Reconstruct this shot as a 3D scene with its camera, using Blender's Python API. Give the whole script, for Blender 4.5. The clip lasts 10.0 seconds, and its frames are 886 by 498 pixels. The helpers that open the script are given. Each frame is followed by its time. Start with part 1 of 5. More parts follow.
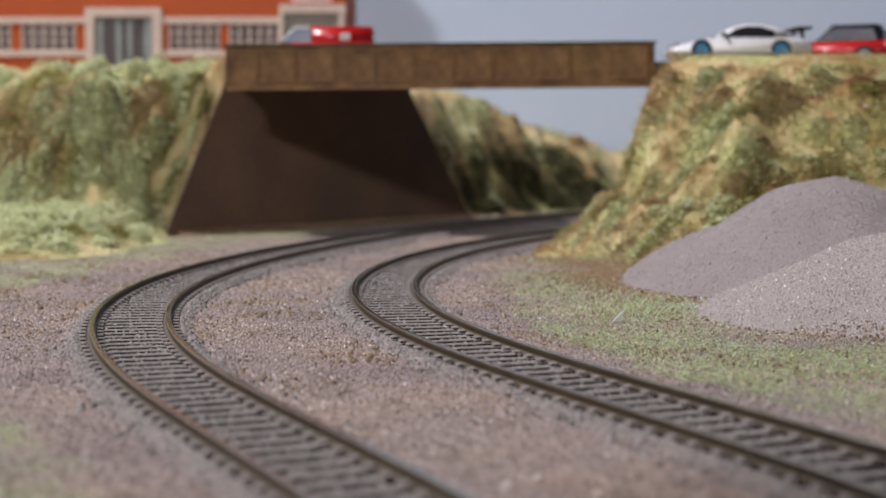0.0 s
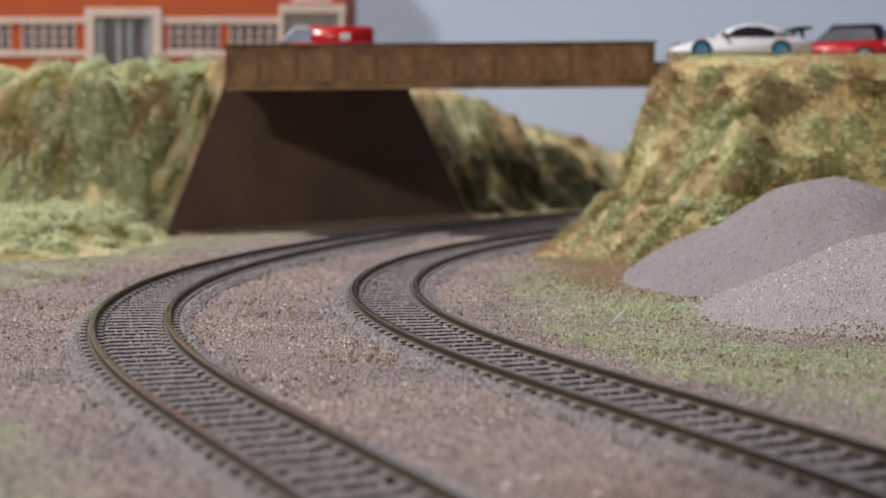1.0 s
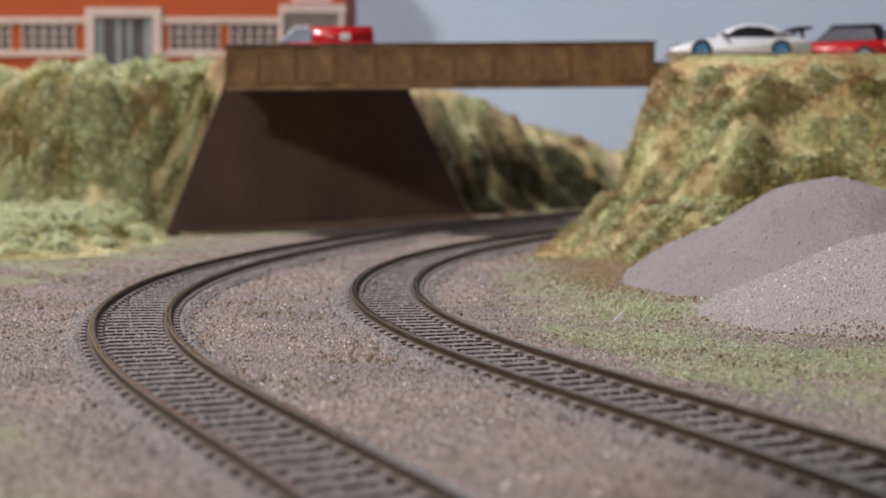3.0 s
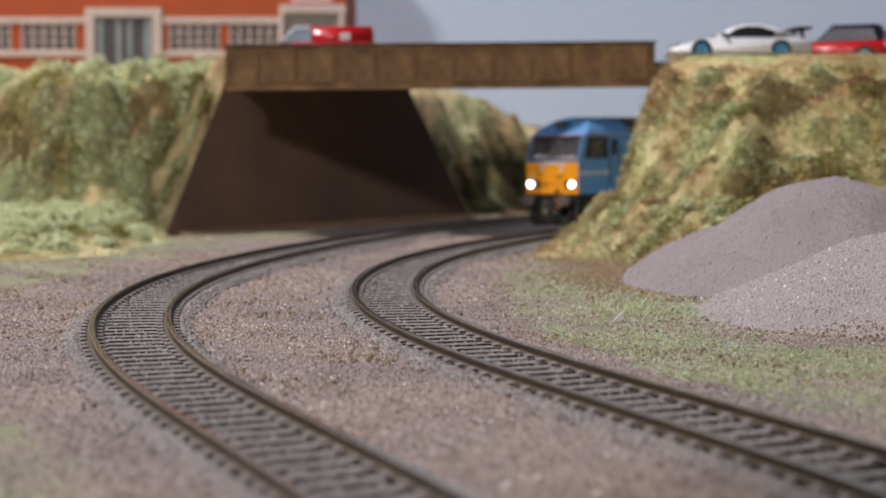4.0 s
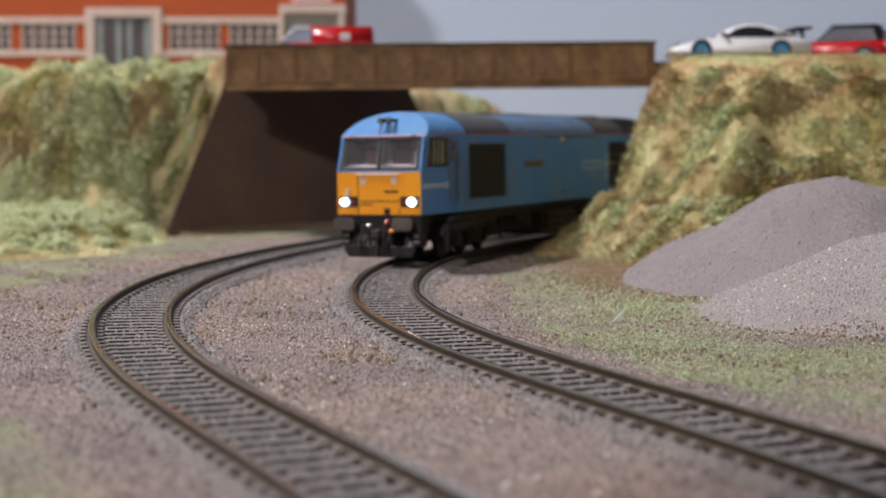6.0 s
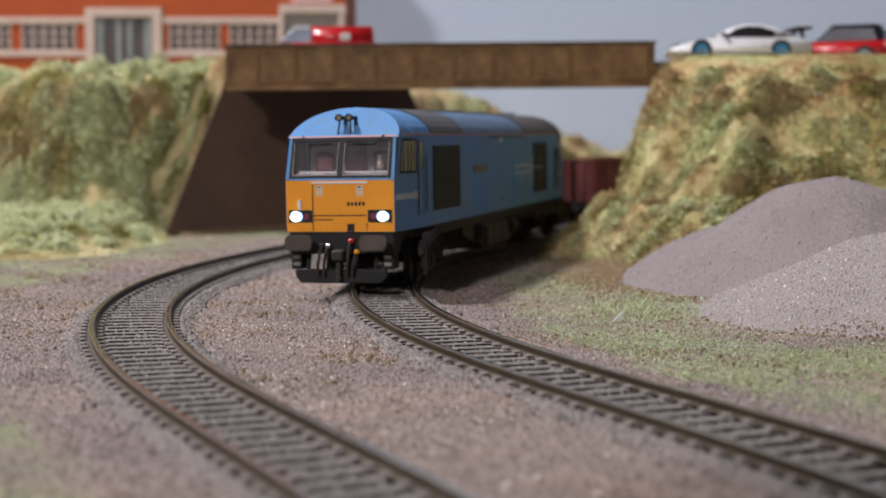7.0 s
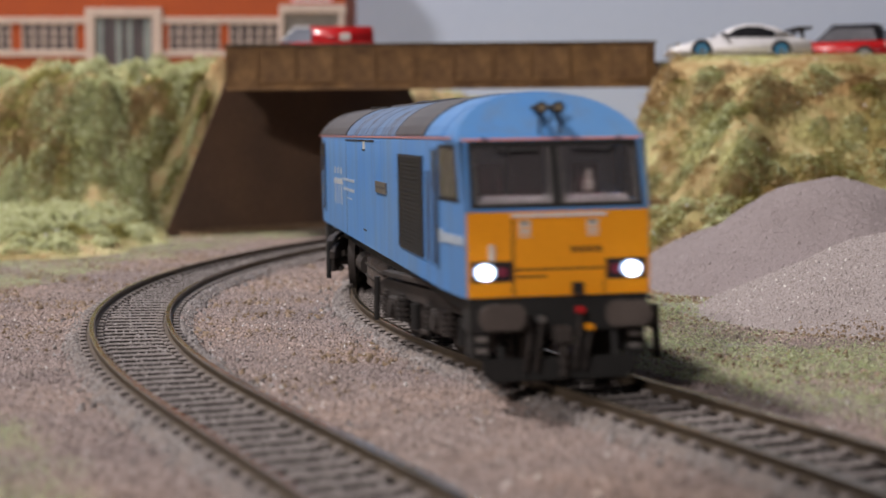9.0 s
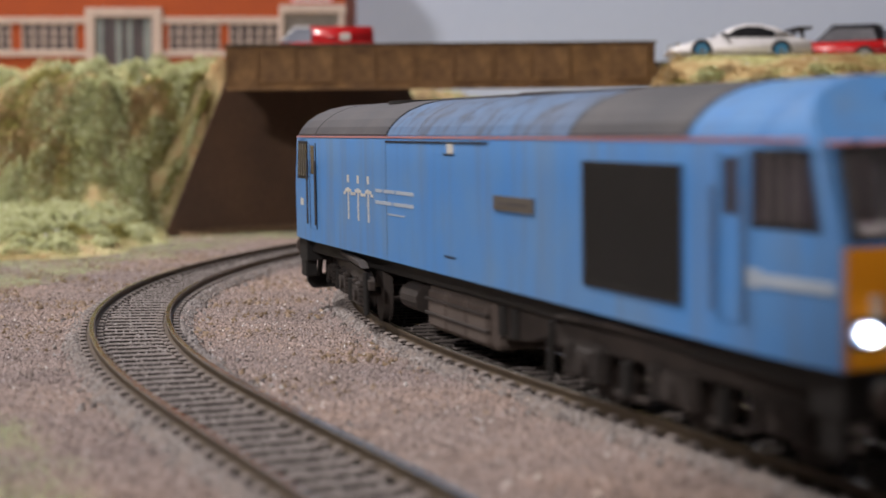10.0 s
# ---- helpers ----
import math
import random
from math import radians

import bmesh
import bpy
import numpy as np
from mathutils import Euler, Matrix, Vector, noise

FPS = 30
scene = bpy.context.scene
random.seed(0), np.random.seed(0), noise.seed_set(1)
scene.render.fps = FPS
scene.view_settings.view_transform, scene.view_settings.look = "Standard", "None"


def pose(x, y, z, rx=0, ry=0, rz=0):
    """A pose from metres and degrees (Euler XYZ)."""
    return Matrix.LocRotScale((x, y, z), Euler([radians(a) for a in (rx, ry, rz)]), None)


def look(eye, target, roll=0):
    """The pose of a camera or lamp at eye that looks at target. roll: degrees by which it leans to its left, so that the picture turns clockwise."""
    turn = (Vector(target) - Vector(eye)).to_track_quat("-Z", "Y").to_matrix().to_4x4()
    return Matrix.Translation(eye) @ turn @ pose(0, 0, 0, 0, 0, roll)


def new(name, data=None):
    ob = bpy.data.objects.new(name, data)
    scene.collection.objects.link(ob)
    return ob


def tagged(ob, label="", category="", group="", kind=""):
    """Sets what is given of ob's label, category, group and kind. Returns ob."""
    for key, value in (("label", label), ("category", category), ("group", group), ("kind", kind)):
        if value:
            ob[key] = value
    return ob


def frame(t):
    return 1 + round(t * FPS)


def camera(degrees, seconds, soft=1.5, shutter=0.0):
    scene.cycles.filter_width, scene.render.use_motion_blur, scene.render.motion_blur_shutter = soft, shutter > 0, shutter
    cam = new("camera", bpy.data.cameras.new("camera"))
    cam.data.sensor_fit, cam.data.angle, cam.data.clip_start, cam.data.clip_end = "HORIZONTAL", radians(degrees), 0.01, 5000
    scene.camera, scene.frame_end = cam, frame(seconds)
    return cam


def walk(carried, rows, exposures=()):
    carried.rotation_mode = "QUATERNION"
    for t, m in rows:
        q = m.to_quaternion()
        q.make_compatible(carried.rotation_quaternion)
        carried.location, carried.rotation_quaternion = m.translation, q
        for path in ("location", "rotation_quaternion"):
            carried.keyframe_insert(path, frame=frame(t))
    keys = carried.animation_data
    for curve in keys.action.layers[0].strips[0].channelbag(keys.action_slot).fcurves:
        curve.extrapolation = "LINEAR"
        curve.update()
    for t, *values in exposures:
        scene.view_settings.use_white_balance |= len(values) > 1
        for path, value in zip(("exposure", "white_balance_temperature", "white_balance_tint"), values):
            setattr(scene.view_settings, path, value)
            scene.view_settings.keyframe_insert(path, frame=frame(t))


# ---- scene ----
# A model railway, built at its own size: lengths below are in millimetres, MM turns them into metres.
MM = 0.001
cam = camera(31.82, 10.0, soft=1.5, shutter=0.7)
EYE = pose(0, 0, 47.0 * MM, 90 - 4.243)
walk(cam, [(0.0, EYE), (10.0, EYE)], exposures=[(0.0, 0.0, 6400, 11.5), (8.0, -0.02, 6450, 11.5), (9.0, -0.08, 6800, 14), (10.0, -0.06, 6900, 14)])
cam.data.dof.use_dof = True
cam.data.dof.focus_distance = 0.372
cam.data.dof.aperture_fstop = 20.5

# ---- light: a lamp over the layout on one side, one behind the viewer, and the room's own dim light ----
world = bpy.data.worlds.new("room_light")
scene.world = world
world.use_nodes = True
world.node_tree.nodes["Background"].inputs[0].default_value = (0.80, 0.88, 1.0, 1)
world.node_tree.nodes["Background"].inputs[1].default_value = 0.04


def lamp(name, eye, target, size, watts, color):
    data = bpy.data.lights.new(name, "AREA")
    data.shape, data.size, data.energy, data.color = "DISK", size, watts, color
    ob = new(name, data)
    ob.matrix_world = look(eye, target)
    return ob


lamp("side_lamp", (-0.64, 0.60, 1.20), (0.0, 0.55, 0.0), 0.15, 17.5, (1.0, 0.985, 0.99))
lamp("front_lamp", (-0.74, -1.55, 1.00), (0.0, 0.75, 0.03), 0.16, 25.0, (1.0, 0.98, 0.985))


# ---- materials ----
def nodes_of(name):
    m = bpy.data.materials.new(name)
    m.use_nodes = True
    t = m.node_tree
    return m, t, t.nodes["Principled BSDF"]


def ramp(t, fac, stops):
    r = t.nodes.new("ShaderNodeValToRGB")
    while len(r.color_ramp.elements) < len(stops):
        r.color_ramp.elements.new(0.5)
    for e, (p, c) in zip(r.color_ramp.elements, stops):
        e.position, e.color = p, (*c, 1)
    t.links.new(fac, r.inputs[0])
    return r.outputs[0]


def noise_tex(t, scale, detail=4.0, rough=0.55, space="Object"):
    co = t.nodes.new("ShaderNodeTexCoord")
    n = t.nodes.new("ShaderNodeTexNoise")
    n.inputs["Scale"].default_value, n.inputs["Detail"].default_value, n.inputs["Roughness"].default_value = scale, detail, rough
    t.links.new(co.outputs[space], n.inputs["Vector"])
    return n.outputs["Fac"]


def mixed(t, a, b, fac, mode="MIX"):
    m = t.nodes.new("ShaderNodeMix")
    m.data_type, m.blend_type = "RGBA", mode
    for sock, v in ((m.inputs[0], fac), (m.inputs[6], a), (m.inputs[7], b)):
        if hasattr(v, "is_linked"):
            t.links.new(v, sock)
        elif isinstance(v, (int, float)):
            sock.default_value = v
        else:
            sock.default_value = (*v, 1)
    return m.outputs[2]


def relief(t, b, fac, distance, strength=1.0):
    n = t.nodes.new("ShaderNodeBump")
    n.inputs["Distance"].default_value, n.inputs["Strength"].default_value = distance, strength
    t.links.new(fac, n.inputs["Height"])
    t.links.new(n.outputs[0], b.inputs["Normal"])


def surface(name, base, second, rough=0.6, metal=0.0, scale=150.0, fine=1200.0, bump=0.0001, spread=0.5, space="Object", coat=0.0, speckle=0.7):
    """A base colour that drifts to a second one in blotches, with a finer grain over it."""
    m, t, b = nodes_of(name)
    big = noise_tex(t, scale, 5, 0.6, space)
    col = ramp(t, big, [(0.5 - spread * 0.4, base), (0.5 + spread * 0.4, second)])
    grain = noise_tex(t, fine, 3, 0.6, space)
    shade = ramp(t, grain, [(0.25, (0.72, 0.72, 0.72)), (0.75, (1.15, 1.15, 1.15))])
    t.links.new(mixed(t, col, shade, speckle, "MULTIPLY"), b.inputs["Base Color"])
    r = t.nodes.new("ShaderNodeMapRange")
    r.inputs["To Min"].default_value, r.inputs["To Max"].default_value = max(rough - 0.12, 0.05), min(rough + 0.12, 1)
    t.links.new(big, r.inputs["Value"])
    t.links.new(r.outputs[0], b.inputs["Roughness"])
    b.inputs["Metallic"].default_value = metal
    b.inputs["Coat Weight"].default_value = coat
    if bump:
        relief(t, b, grain, bump)
    return m


def islands(name, stops, rough=0.8, blotch=None, scale=25.0, drift=None, through_light=0.0):
    """Loose small pieces, each with a colour of its own; blotch adds patches over the whole."""
    m, t, b = nodes_of(name)
    g = t.nodes.new("ShaderNodeNewGeometry")
    col = ramp(t, g.outputs["Random Per Island"], stops)
    if blotch:
        n = noise_tex(t, scale, 6, 0.66)
        col = mixed(t, col, ramp(t, n, blotch), 0.72)
        wide = noise_tex(t, scale * 0.42, 3, 0.6)
        col = mixed(t, col, ramp(t, wide, [(0.36, (0.66, 0.54, 0.36)), (0.50, (1.0, 0.96, 0.84)), (0.62, (1.18, 1.22, 1.15))]), 1.0, "MULTIPLY")
    if drift:
        col = mixed(t, col, ramp(t, noise_tex(t, scale, 4, 0.6), drift), 1.0, "MULTIPLY")
    t.links.new(col, b.inputs["Base Color"])
    b.inputs["Roughness"].default_value = rough
    if through_light:
        thin, mix = t.nodes.new("ShaderNodeBsdfTranslucent"), t.nodes.new("ShaderNodeMixShader")
        t.links.new(col, thin.inputs["Color"])
        mix.inputs[0].default_value = through_light
        t.links.new(b.outputs[0], mix.inputs[1])
        t.links.new(thin.outputs[0], mix.inputs[2])
        t.links.new(mix.outputs[0], t.nodes["Material Output"].inputs["Surface"])
    return m


def glowing(name, color, power, body=(0.8, 0.8, 0.8)):
    m, t, b = nodes_of(name)
    b.inputs["Base Color"].default_value = (*body, 1)
    b.inputs["Emission Color"].default_value = (*color, 1)
    b.inputs["Emission Strength"].default_value = power
    return m


def glass(name, tint=(0.9, 0.95, 1.0), rough=0.05, clear=1.0):
    m, t, b = nodes_of(name)
    b.inputs["Base Color"].default_value = (*tint, 1)
    b.inputs["Roughness"].default_value = rough
    b.inputs["Transmission Weight"].default_value = clear
    b.inputs["IOR"].default_value = 1.15
    return m


def tinted(name, color):
    """Dark smooth glass over a dark cab."""
    m, t, b = nodes_of(name)
    n = noise_tex(t, 160.0, 3)
    t.links.new(ramp(t, n, [(0.35, color), (0.65, tuple(c * 2.2 for c in color))]), b.inputs["Base Color"])
    b.inputs["Roughness"].default_value = 0.22
    b.inputs["Specular IOR Level"].default_value = 0.3
    return m


GRASS = [(0.0, (0.25, 0.195, 0.10)), (0.25, (0.50, 0.42, 0.25)), (0.5, (0.64, 0.565, 0.38)), (0.75, (0.60, 0.43, 0.27)), (1.0, (0.80, 0.74, 0.59))]
# Dark brown and olive stops also paint shade between tufts into the grass.
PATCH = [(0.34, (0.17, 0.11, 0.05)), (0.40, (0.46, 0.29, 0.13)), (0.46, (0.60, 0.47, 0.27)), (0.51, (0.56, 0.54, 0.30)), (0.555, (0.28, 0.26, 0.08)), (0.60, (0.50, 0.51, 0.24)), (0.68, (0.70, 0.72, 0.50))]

M_SAND = surface("sandy_ground", (0.358, 0.277, 0.252), (0.240, 0.190, 0.175), 0.95, 0, 30, 1300, 0.0008, 0.5)
M_GRAIN = islands("sand_grains", [(0, (0.075, 0.055, 0.045)), (0.16, (0.22, 0.17, 0.15)), (0.5, (0.358, 0.277, 0.252)), (0.92, (0.43, 0.342, 0.315)), (0.985, (0.40, 0.35, 0.34)), (1, (0.85, 0.80, 0.76))], 0.85, None, 14.0, [(0.38, (0.80, 0.81, 0.85)), (0.50, (1.0, 0.99, 0.98)), (0.62, (1.14, 1.06, 0.98))])
M_SHOULDER = surface("grey_brown_ballast_bed", (0.20, 0.168, 0.152), (0.32, 0.262, 0.235), 0.95, 0, 70, 1300, 0.0008)
M_BALLAST = islands("ballast_grains", [(0, (0.12, 0.105, 0.10)), (0.5, (0.24, 0.21, 0.20)), (1, (0.36, 0.33, 0.32))], 0.85)
# Near-black brown sides paint in the shade of the gaps between sleepers.
M_SLEEPER_SHADE = surface("sleeper_side_shade_brown", (0.022, 0.018, 0.016), (0.04, 0.033, 0.03), 0.7, 0, 300, 2500, 0.0001)
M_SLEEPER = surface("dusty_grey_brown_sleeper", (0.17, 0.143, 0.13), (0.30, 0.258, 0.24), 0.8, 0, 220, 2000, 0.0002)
M_RAIL = surface("weathered_rail_side", (0.080, 0.058, 0.040), (0.125, 0.092, 0.06), 0.55, 0.25, 120, 1500, 0.00004)
M_RAILTOP = surface("worn_rail_top", (0.30, 0.26, 0.20), (0.42, 0.38, 0.32), 0.17, 0.9, 60, 1800, 0.00001)
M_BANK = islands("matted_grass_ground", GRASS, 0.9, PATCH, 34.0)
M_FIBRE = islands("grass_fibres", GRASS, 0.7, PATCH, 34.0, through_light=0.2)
M_TUFT_PALE = islands("pale_green_lichen", [(0, (0.40, 0.42, 0.17)), (0.5, (0.58, 0.61, 0.33)), (1, (0.74, 0.76, 0.50))], 0.8, through_light=0.2)
M_TUFT_RUST = islands("rusty_brown_lichen", [(0, (0.27, 0.16, 0.055)), (0.5, (0.48, 0.33, 0.15)), (1, (0.60, 0.47, 0.26))], 0.8, through_light=0.2)
M_TUFT_OLIVE = islands("olive_lichen", [(0, (0.17, 0.155, 0.03)), (0.5, (0.33, 0.30, 0.08)), (1, (0.46, 0.43, 0.15))], 0.8, through_light=0.2)
M_TUFT_SHADE = islands("dark_green_shade_tufts", [(0, (0.035, 0.038, 0.012)), (0.5, (0.085, 0.085, 0.028)), (1, (0.17, 0.16, 0.06))], 0.85)
M_CLOD = islands("dark_clods", [(0, (0.13, 0.085, 0.05)), (0.6, (0.25, 0.175, 0.11)), (1, (0.36, 0.27, 0.20))], 0.9)
M_RUSTY_EARTH = islands("rusty_earth", [(0, (0.12, 0.07, 0.035)), (0.5, (0.25, 0.155, 0.085)), (1, (0.36, 0.25, 0.155))], 0.95)
M_GLINT_SPECK = surface("glossy_white_glint_speck", (0.85, 0.86, 0.88), (0.90, 0.90, 0.92), 0.16, 0, 80, 1500, 0, coat=0.8)
# Unseen walls and ceiling, toned dark grey to keep bounced light low.
M_ROOMWALL = surface("dark_grey_room_wall", (0.13, 0.127, 0.124), (0.16, 0.157, 0.153), 0.9, 0, 2, 90, 0.0005)
M_ROOMFLOOR = surface("grey_brown_carpet", (0.16, 0.14, 0.12), (0.20, 0.18, 0.16), 0.95, 0, 4, 300, 0.001)
M_FIBRE_GREEN = islands("green_grass_fibres", [(0, (0.28, 0.38, 0.14)), (0.45, (0.48, 0.62, 0.31)), (0.75, (0.62, 0.62, 0.33)), (1, (0.84, 0.82, 0.60))], 0.6, through_light=0.2)
M_GRAVEL = surface("grey_gravel_heap", (0.36, 0.31, 0.30), (0.43, 0.375, 0.365), 0.95, 0, 40, 1300, 0.0006)
# Finer purple-grey gravel, its colour also darkened for shade on the rear heap.
M_FINES_SHADED = surface("fine_purple_grey_gravel_shaded", (0.30, 0.25, 0.25), (0.35, 0.295, 0.295), 0.95, 0, 40, 1500, 0.0005)
M_FINES_SHADED_GRAIN = islands("fine_gravel_grains_shaded", [(0, (0.24, 0.198, 0.196)), (0.4, (0.315, 0.265, 0.265)), (0.97, (0.35, 0.297, 0.297)), (1, (0.50, 0.46, 0.45))], 0.85)
M_GRAVEL_GRAIN = islands("gravel_grains", [(0, (0.25, 0.21, 0.195)), (0.15, (0.35, 0.30, 0.285)), (0.5, (0.39, 0.338, 0.328)), (0.97, (0.43, 0.375, 0.365)), (1, (0.85, 0.82, 0.78))], 0.8)
M_ABUT = surface("brown_painted_abutment", (0.105, 0.066, 0.050), (0.19, 0.108, 0.066), 0.8, 0, 16, 500, 0.0003)
M_GIRDER = surface("weathered_brown_card", (0.115, 0.054, 0.018), (0.28, 0.152, 0.060), 0.75, 0, 70, 700, 0.0004, 0.35)
M_GIRDER_TOP = surface("grey_brown_coping", (0.045, 0.034, 0.024), (0.10, 0.075, 0.05), 0.8, 0, 60, 900, 0.0002)
M_ROAD = surface("road_surface", (0.06, 0.06, 0.06), (0.09, 0.088, 0.085), 0.9, 0, 40, 900, 0.0002)
M_BRICK = surface("orange_printed_brick", (0.38, 0.060, 0.009), (0.44, 0.080, 0.013), 0.75, 0, 30, 600, 0.0001)
M_CREAM = surface("cream_stone_trim", (0.54, 0.43, 0.38), (0.62, 0.50, 0.44), 0.7, 0, 50, 800, 0.0001)
M_PANE = surface("dark_window_pane", (0.032, 0.021, 0.024), (0.075, 0.052, 0.055), 0.3, 0, 60, 300, 0)
M_CURTAIN = surface("grey_green_door_glass", (0.16, 0.19, 0.19), (0.24, 0.27, 0.26), 0.4, 0, 60, 300, 0)
M_SHUTTER = surface("grey_roller_shutter", (0.22, 0.20, 0.19), (0.28, 0.25, 0.24), 0.6, 0, 60, 300, 0)
M_PINK = surface("red_and_white_sign", (0.72, 0.22, 0.22), (0.78, 0.34, 0.33), 0.6, 0, 80, 300, 0)
M_SKY = surface("blue_grey_backdrop_paint", (0.50, 0.585, 0.74), (0.59, 0.65, 0.78), 0.9, 0, 1.6, 250, 0.0, speckle=0.12)
def weathered_paint(name, base, dull, grime, amount):
    """Loco paint that fades in blotches, with fine upright streaks of dirt."""
    m, t, b = nodes_of(name)
    col = ramp(t, noise_tex(t, 38.0, 5, 0.6), [(0.30, base), (0.72, dull)])
    co, mp, n = t.nodes.new("ShaderNodeTexCoord"), t.nodes.new("ShaderNodeMapping"), t.nodes.new("ShaderNodeTexNoise")
    mp.inputs["Scale"].default_value = (260, 260, 22)
    n.inputs["Scale"].default_value, n.inputs["Detail"].default_value = 1.0, 5
    t.links.new(co.outputs["Object"], mp.inputs[0])
    t.links.new(mp.outputs[0], n.inputs["Vector"])
    streak = ramp(t, n.outputs["Fac"], [(0.46, (0, 0, 0)), (0.72, (amount, amount, amount))])
    t.links.new(mixed(t, col, grime, streak), b.inputs["Base Color"])
    b.inputs["Specular IOR Level"].default_value = 0.28
    r = t.nodes.new("ShaderNodeMapRange")
    r.inputs["To Min"].default_value, r.inputs["To Max"].default_value = 0.48, 0.70
    t.links.new(n.outputs["Fac"], r.inputs["Value"])
    t.links.new(r.outputs[0], b.inputs["Roughness"])
    return m


M_BLUE = weathered_paint("sky_blue_loco_paint", (0.058, 0.250, 0.63), (0.130, 0.285, 0.52), (0.17, 0.21, 0.26), 0.40)
M_BLUEROOF = weathered_paint("sooty_blue_roof_paint", (0.10, 0.215, 0.41), (0.13, 0.165, 0.235), (0.085, 0.083, 0.09), 0.85)
M_ROOFGREY = surface("sooty_roof_grey", (0.045, 0.044, 0.048), (0.105, 0.098, 0.10), 0.6, 0, 60, 1500, 0.00002, speckle=0.3)
M_YELLOW = surface("warning_yellow_paint", (0.88, 0.315, 0.004), (0.94, 0.355, 0.007), 0.5, 0, 50, 1500, 0.00001, speckle=0.2)
M_BLACK = surface("sooty_black_metal", (0.007, 0.0065, 0.006), (0.016, 0.014, 0.013), 0.72, 0, 120, 1500, 0.00004)
M_UNDER = surface("dusty_brown_underframe", (0.019, 0.015, 0.0135), (0.055, 0.042, 0.036), 0.8, 0, 120, 1500, 0.00006)
M_DARKGLASS = tinted("dark_cab_glass", (0.022, 0.019, 0.024))
M_ORANGE = surface("thin_orange_line", (0.50, 0.20, 0.19), (0.58, 0.26, 0.24), 0.5, 0, 80, 1500, 0)
M_WHITE = surface("white_paint", (0.74, 0.74, 0.74), (0.80, 0.80, 0.80), 0.5, 0, 80, 1500, 0)
M_CREAMMARK = surface("cream_lettering", (0.60, 0.60, 0.56), (0.68, 0.67, 0.62), 0.5, 0, 80, 1500, 0)
M_WAISTMARK = surface("pale_blue_white_lettering", (0.36, 0.45, 0.56), (0.46, 0.54, 0.63), 0.5, 0, 80, 1500, 0)
M_TURF = islands("scattered_turf", [(0, (0.24, 0.17, 0.10)), (0.5, (0.36, 0.30, 0.17)), (1, (0.42, 0.43, 0.24))], 0.95, [(0.40, (0.38, 0.26, 0.13)), (0.50, (0.42, 0.38, 0.20)), (0.58, (0.36, 0.48, 0.24))], 42.0)
M_PLATE = surface("bronze_nameplate", (0.095, 0.085, 0.075), (0.15, 0.135, 0.12), 0.5, 0.2, 80, 1500, 0)
M_TANK = surface("dusty_tank_paint", (0.075, 0.058, 0.050), (0.125, 0.098, 0.085), 0.8, 0, 110, 1500, 0.00005)
M_STEEL = surface("dull_steel", (0.35, 0.34, 0.33), (0.45, 0.44, 0.42), 0.35, 0.9, 80, 1500, 0)
M_REDPAINT = surface("bright_red_paint", (0.52, 0.012, 0.016), (0.56, 0.018, 0.022), 0.3, 0, 60, 900, 0, coat=0.4)
M_WAGON = surface("maroon_wagon_paint", (0.105, 0.018, 0.020), (0.14, 0.030, 0.029), 0.7, 0, 70, 1200, 0.00004)
M_RUST = surface("rusty_wagon_rim", (0.19, 0.09, 0.05), (0.25, 0.13, 0.075), 0.85, 0, 90, 1200, 0.00006)
M_RUBBER = surface("black_rubber", (0.02, 0.02, 0.02), (0.03, 0.03, 0.03), 0.8, 0, 120, 1500, 0)
M_CARWHITE = surface("glossy_white_car_paint", (0.80, 0.78, 0.80), (0.83, 0.81, 0.83), 0.3, 0, 40, 900, 0, coat=0.5)
M_BLUERIM = surface("blue_alloy_rim", (0.05, 0.28, 0.55), (0.07, 0.33, 0.60), 0.4, 0.2, 120, 1500, 0)
M_HEADLAMP = glowing("lit_headlamp", (0.30, 0.56, 1.0), 1.7)
M_CORE = glowing("headlight_core", (0.80, 0.91, 1.0), 45.0)
M_TAIL = glowing("dim_red_lamp", (1.0, 0.10, 0.25), 0.03, (0.14, 0.012, 0.03))
M_MARKER = surface("warm_lamp_glass", (0.24, 0.19, 0.13), (0.34, 0.27, 0.18), 0.15, 0, 80, 1500, 0)
M_SEAT = surface("red_cab_interior", (0.06, 0.013, 0.016), (0.09, 0.02, 0.022), 0.8, 0, 80, 1500, 0)
M_FIGURINE = surface("pale_figurine_paint", (0.30, 0.25, 0.22), (0.38, 0.32, 0.29), 0.8, 0, 80, 1500, 0)
# Small grey diffuse share stands for the milky reflection on the glass.
M_CABGLASS = glass("hazed_cab_glass", (0.74, 0.70, 0.72), 0.04, 0.96)
# Interior colour lightened to carry the windscreen's grey haze.
M_CABWALL = surface("haze_greyed_cab_interior", (0.30, 0.28, 0.28), (0.38, 0.36, 0.36), 0.8, 0, 80, 1500, 0)
M_CARGLASS = surface("car_window_tint", (0.012, 0.012, 0.016), (0.03, 0.03, 0.035), 0.1, 0, 60, 900, 0)
M_GREENHOUSE = surface("grey_car_windows", (0.10, 0.10, 0.115), (0.19, 0.19, 0.21), 0.15, 0, 90, 900, 0)
M_CLEARPANE = surface("pale_windscreen", (0.22, 0.24, 0.30), (0.32, 0.34, 0.40), 0.1, 0, 60, 900, 0)


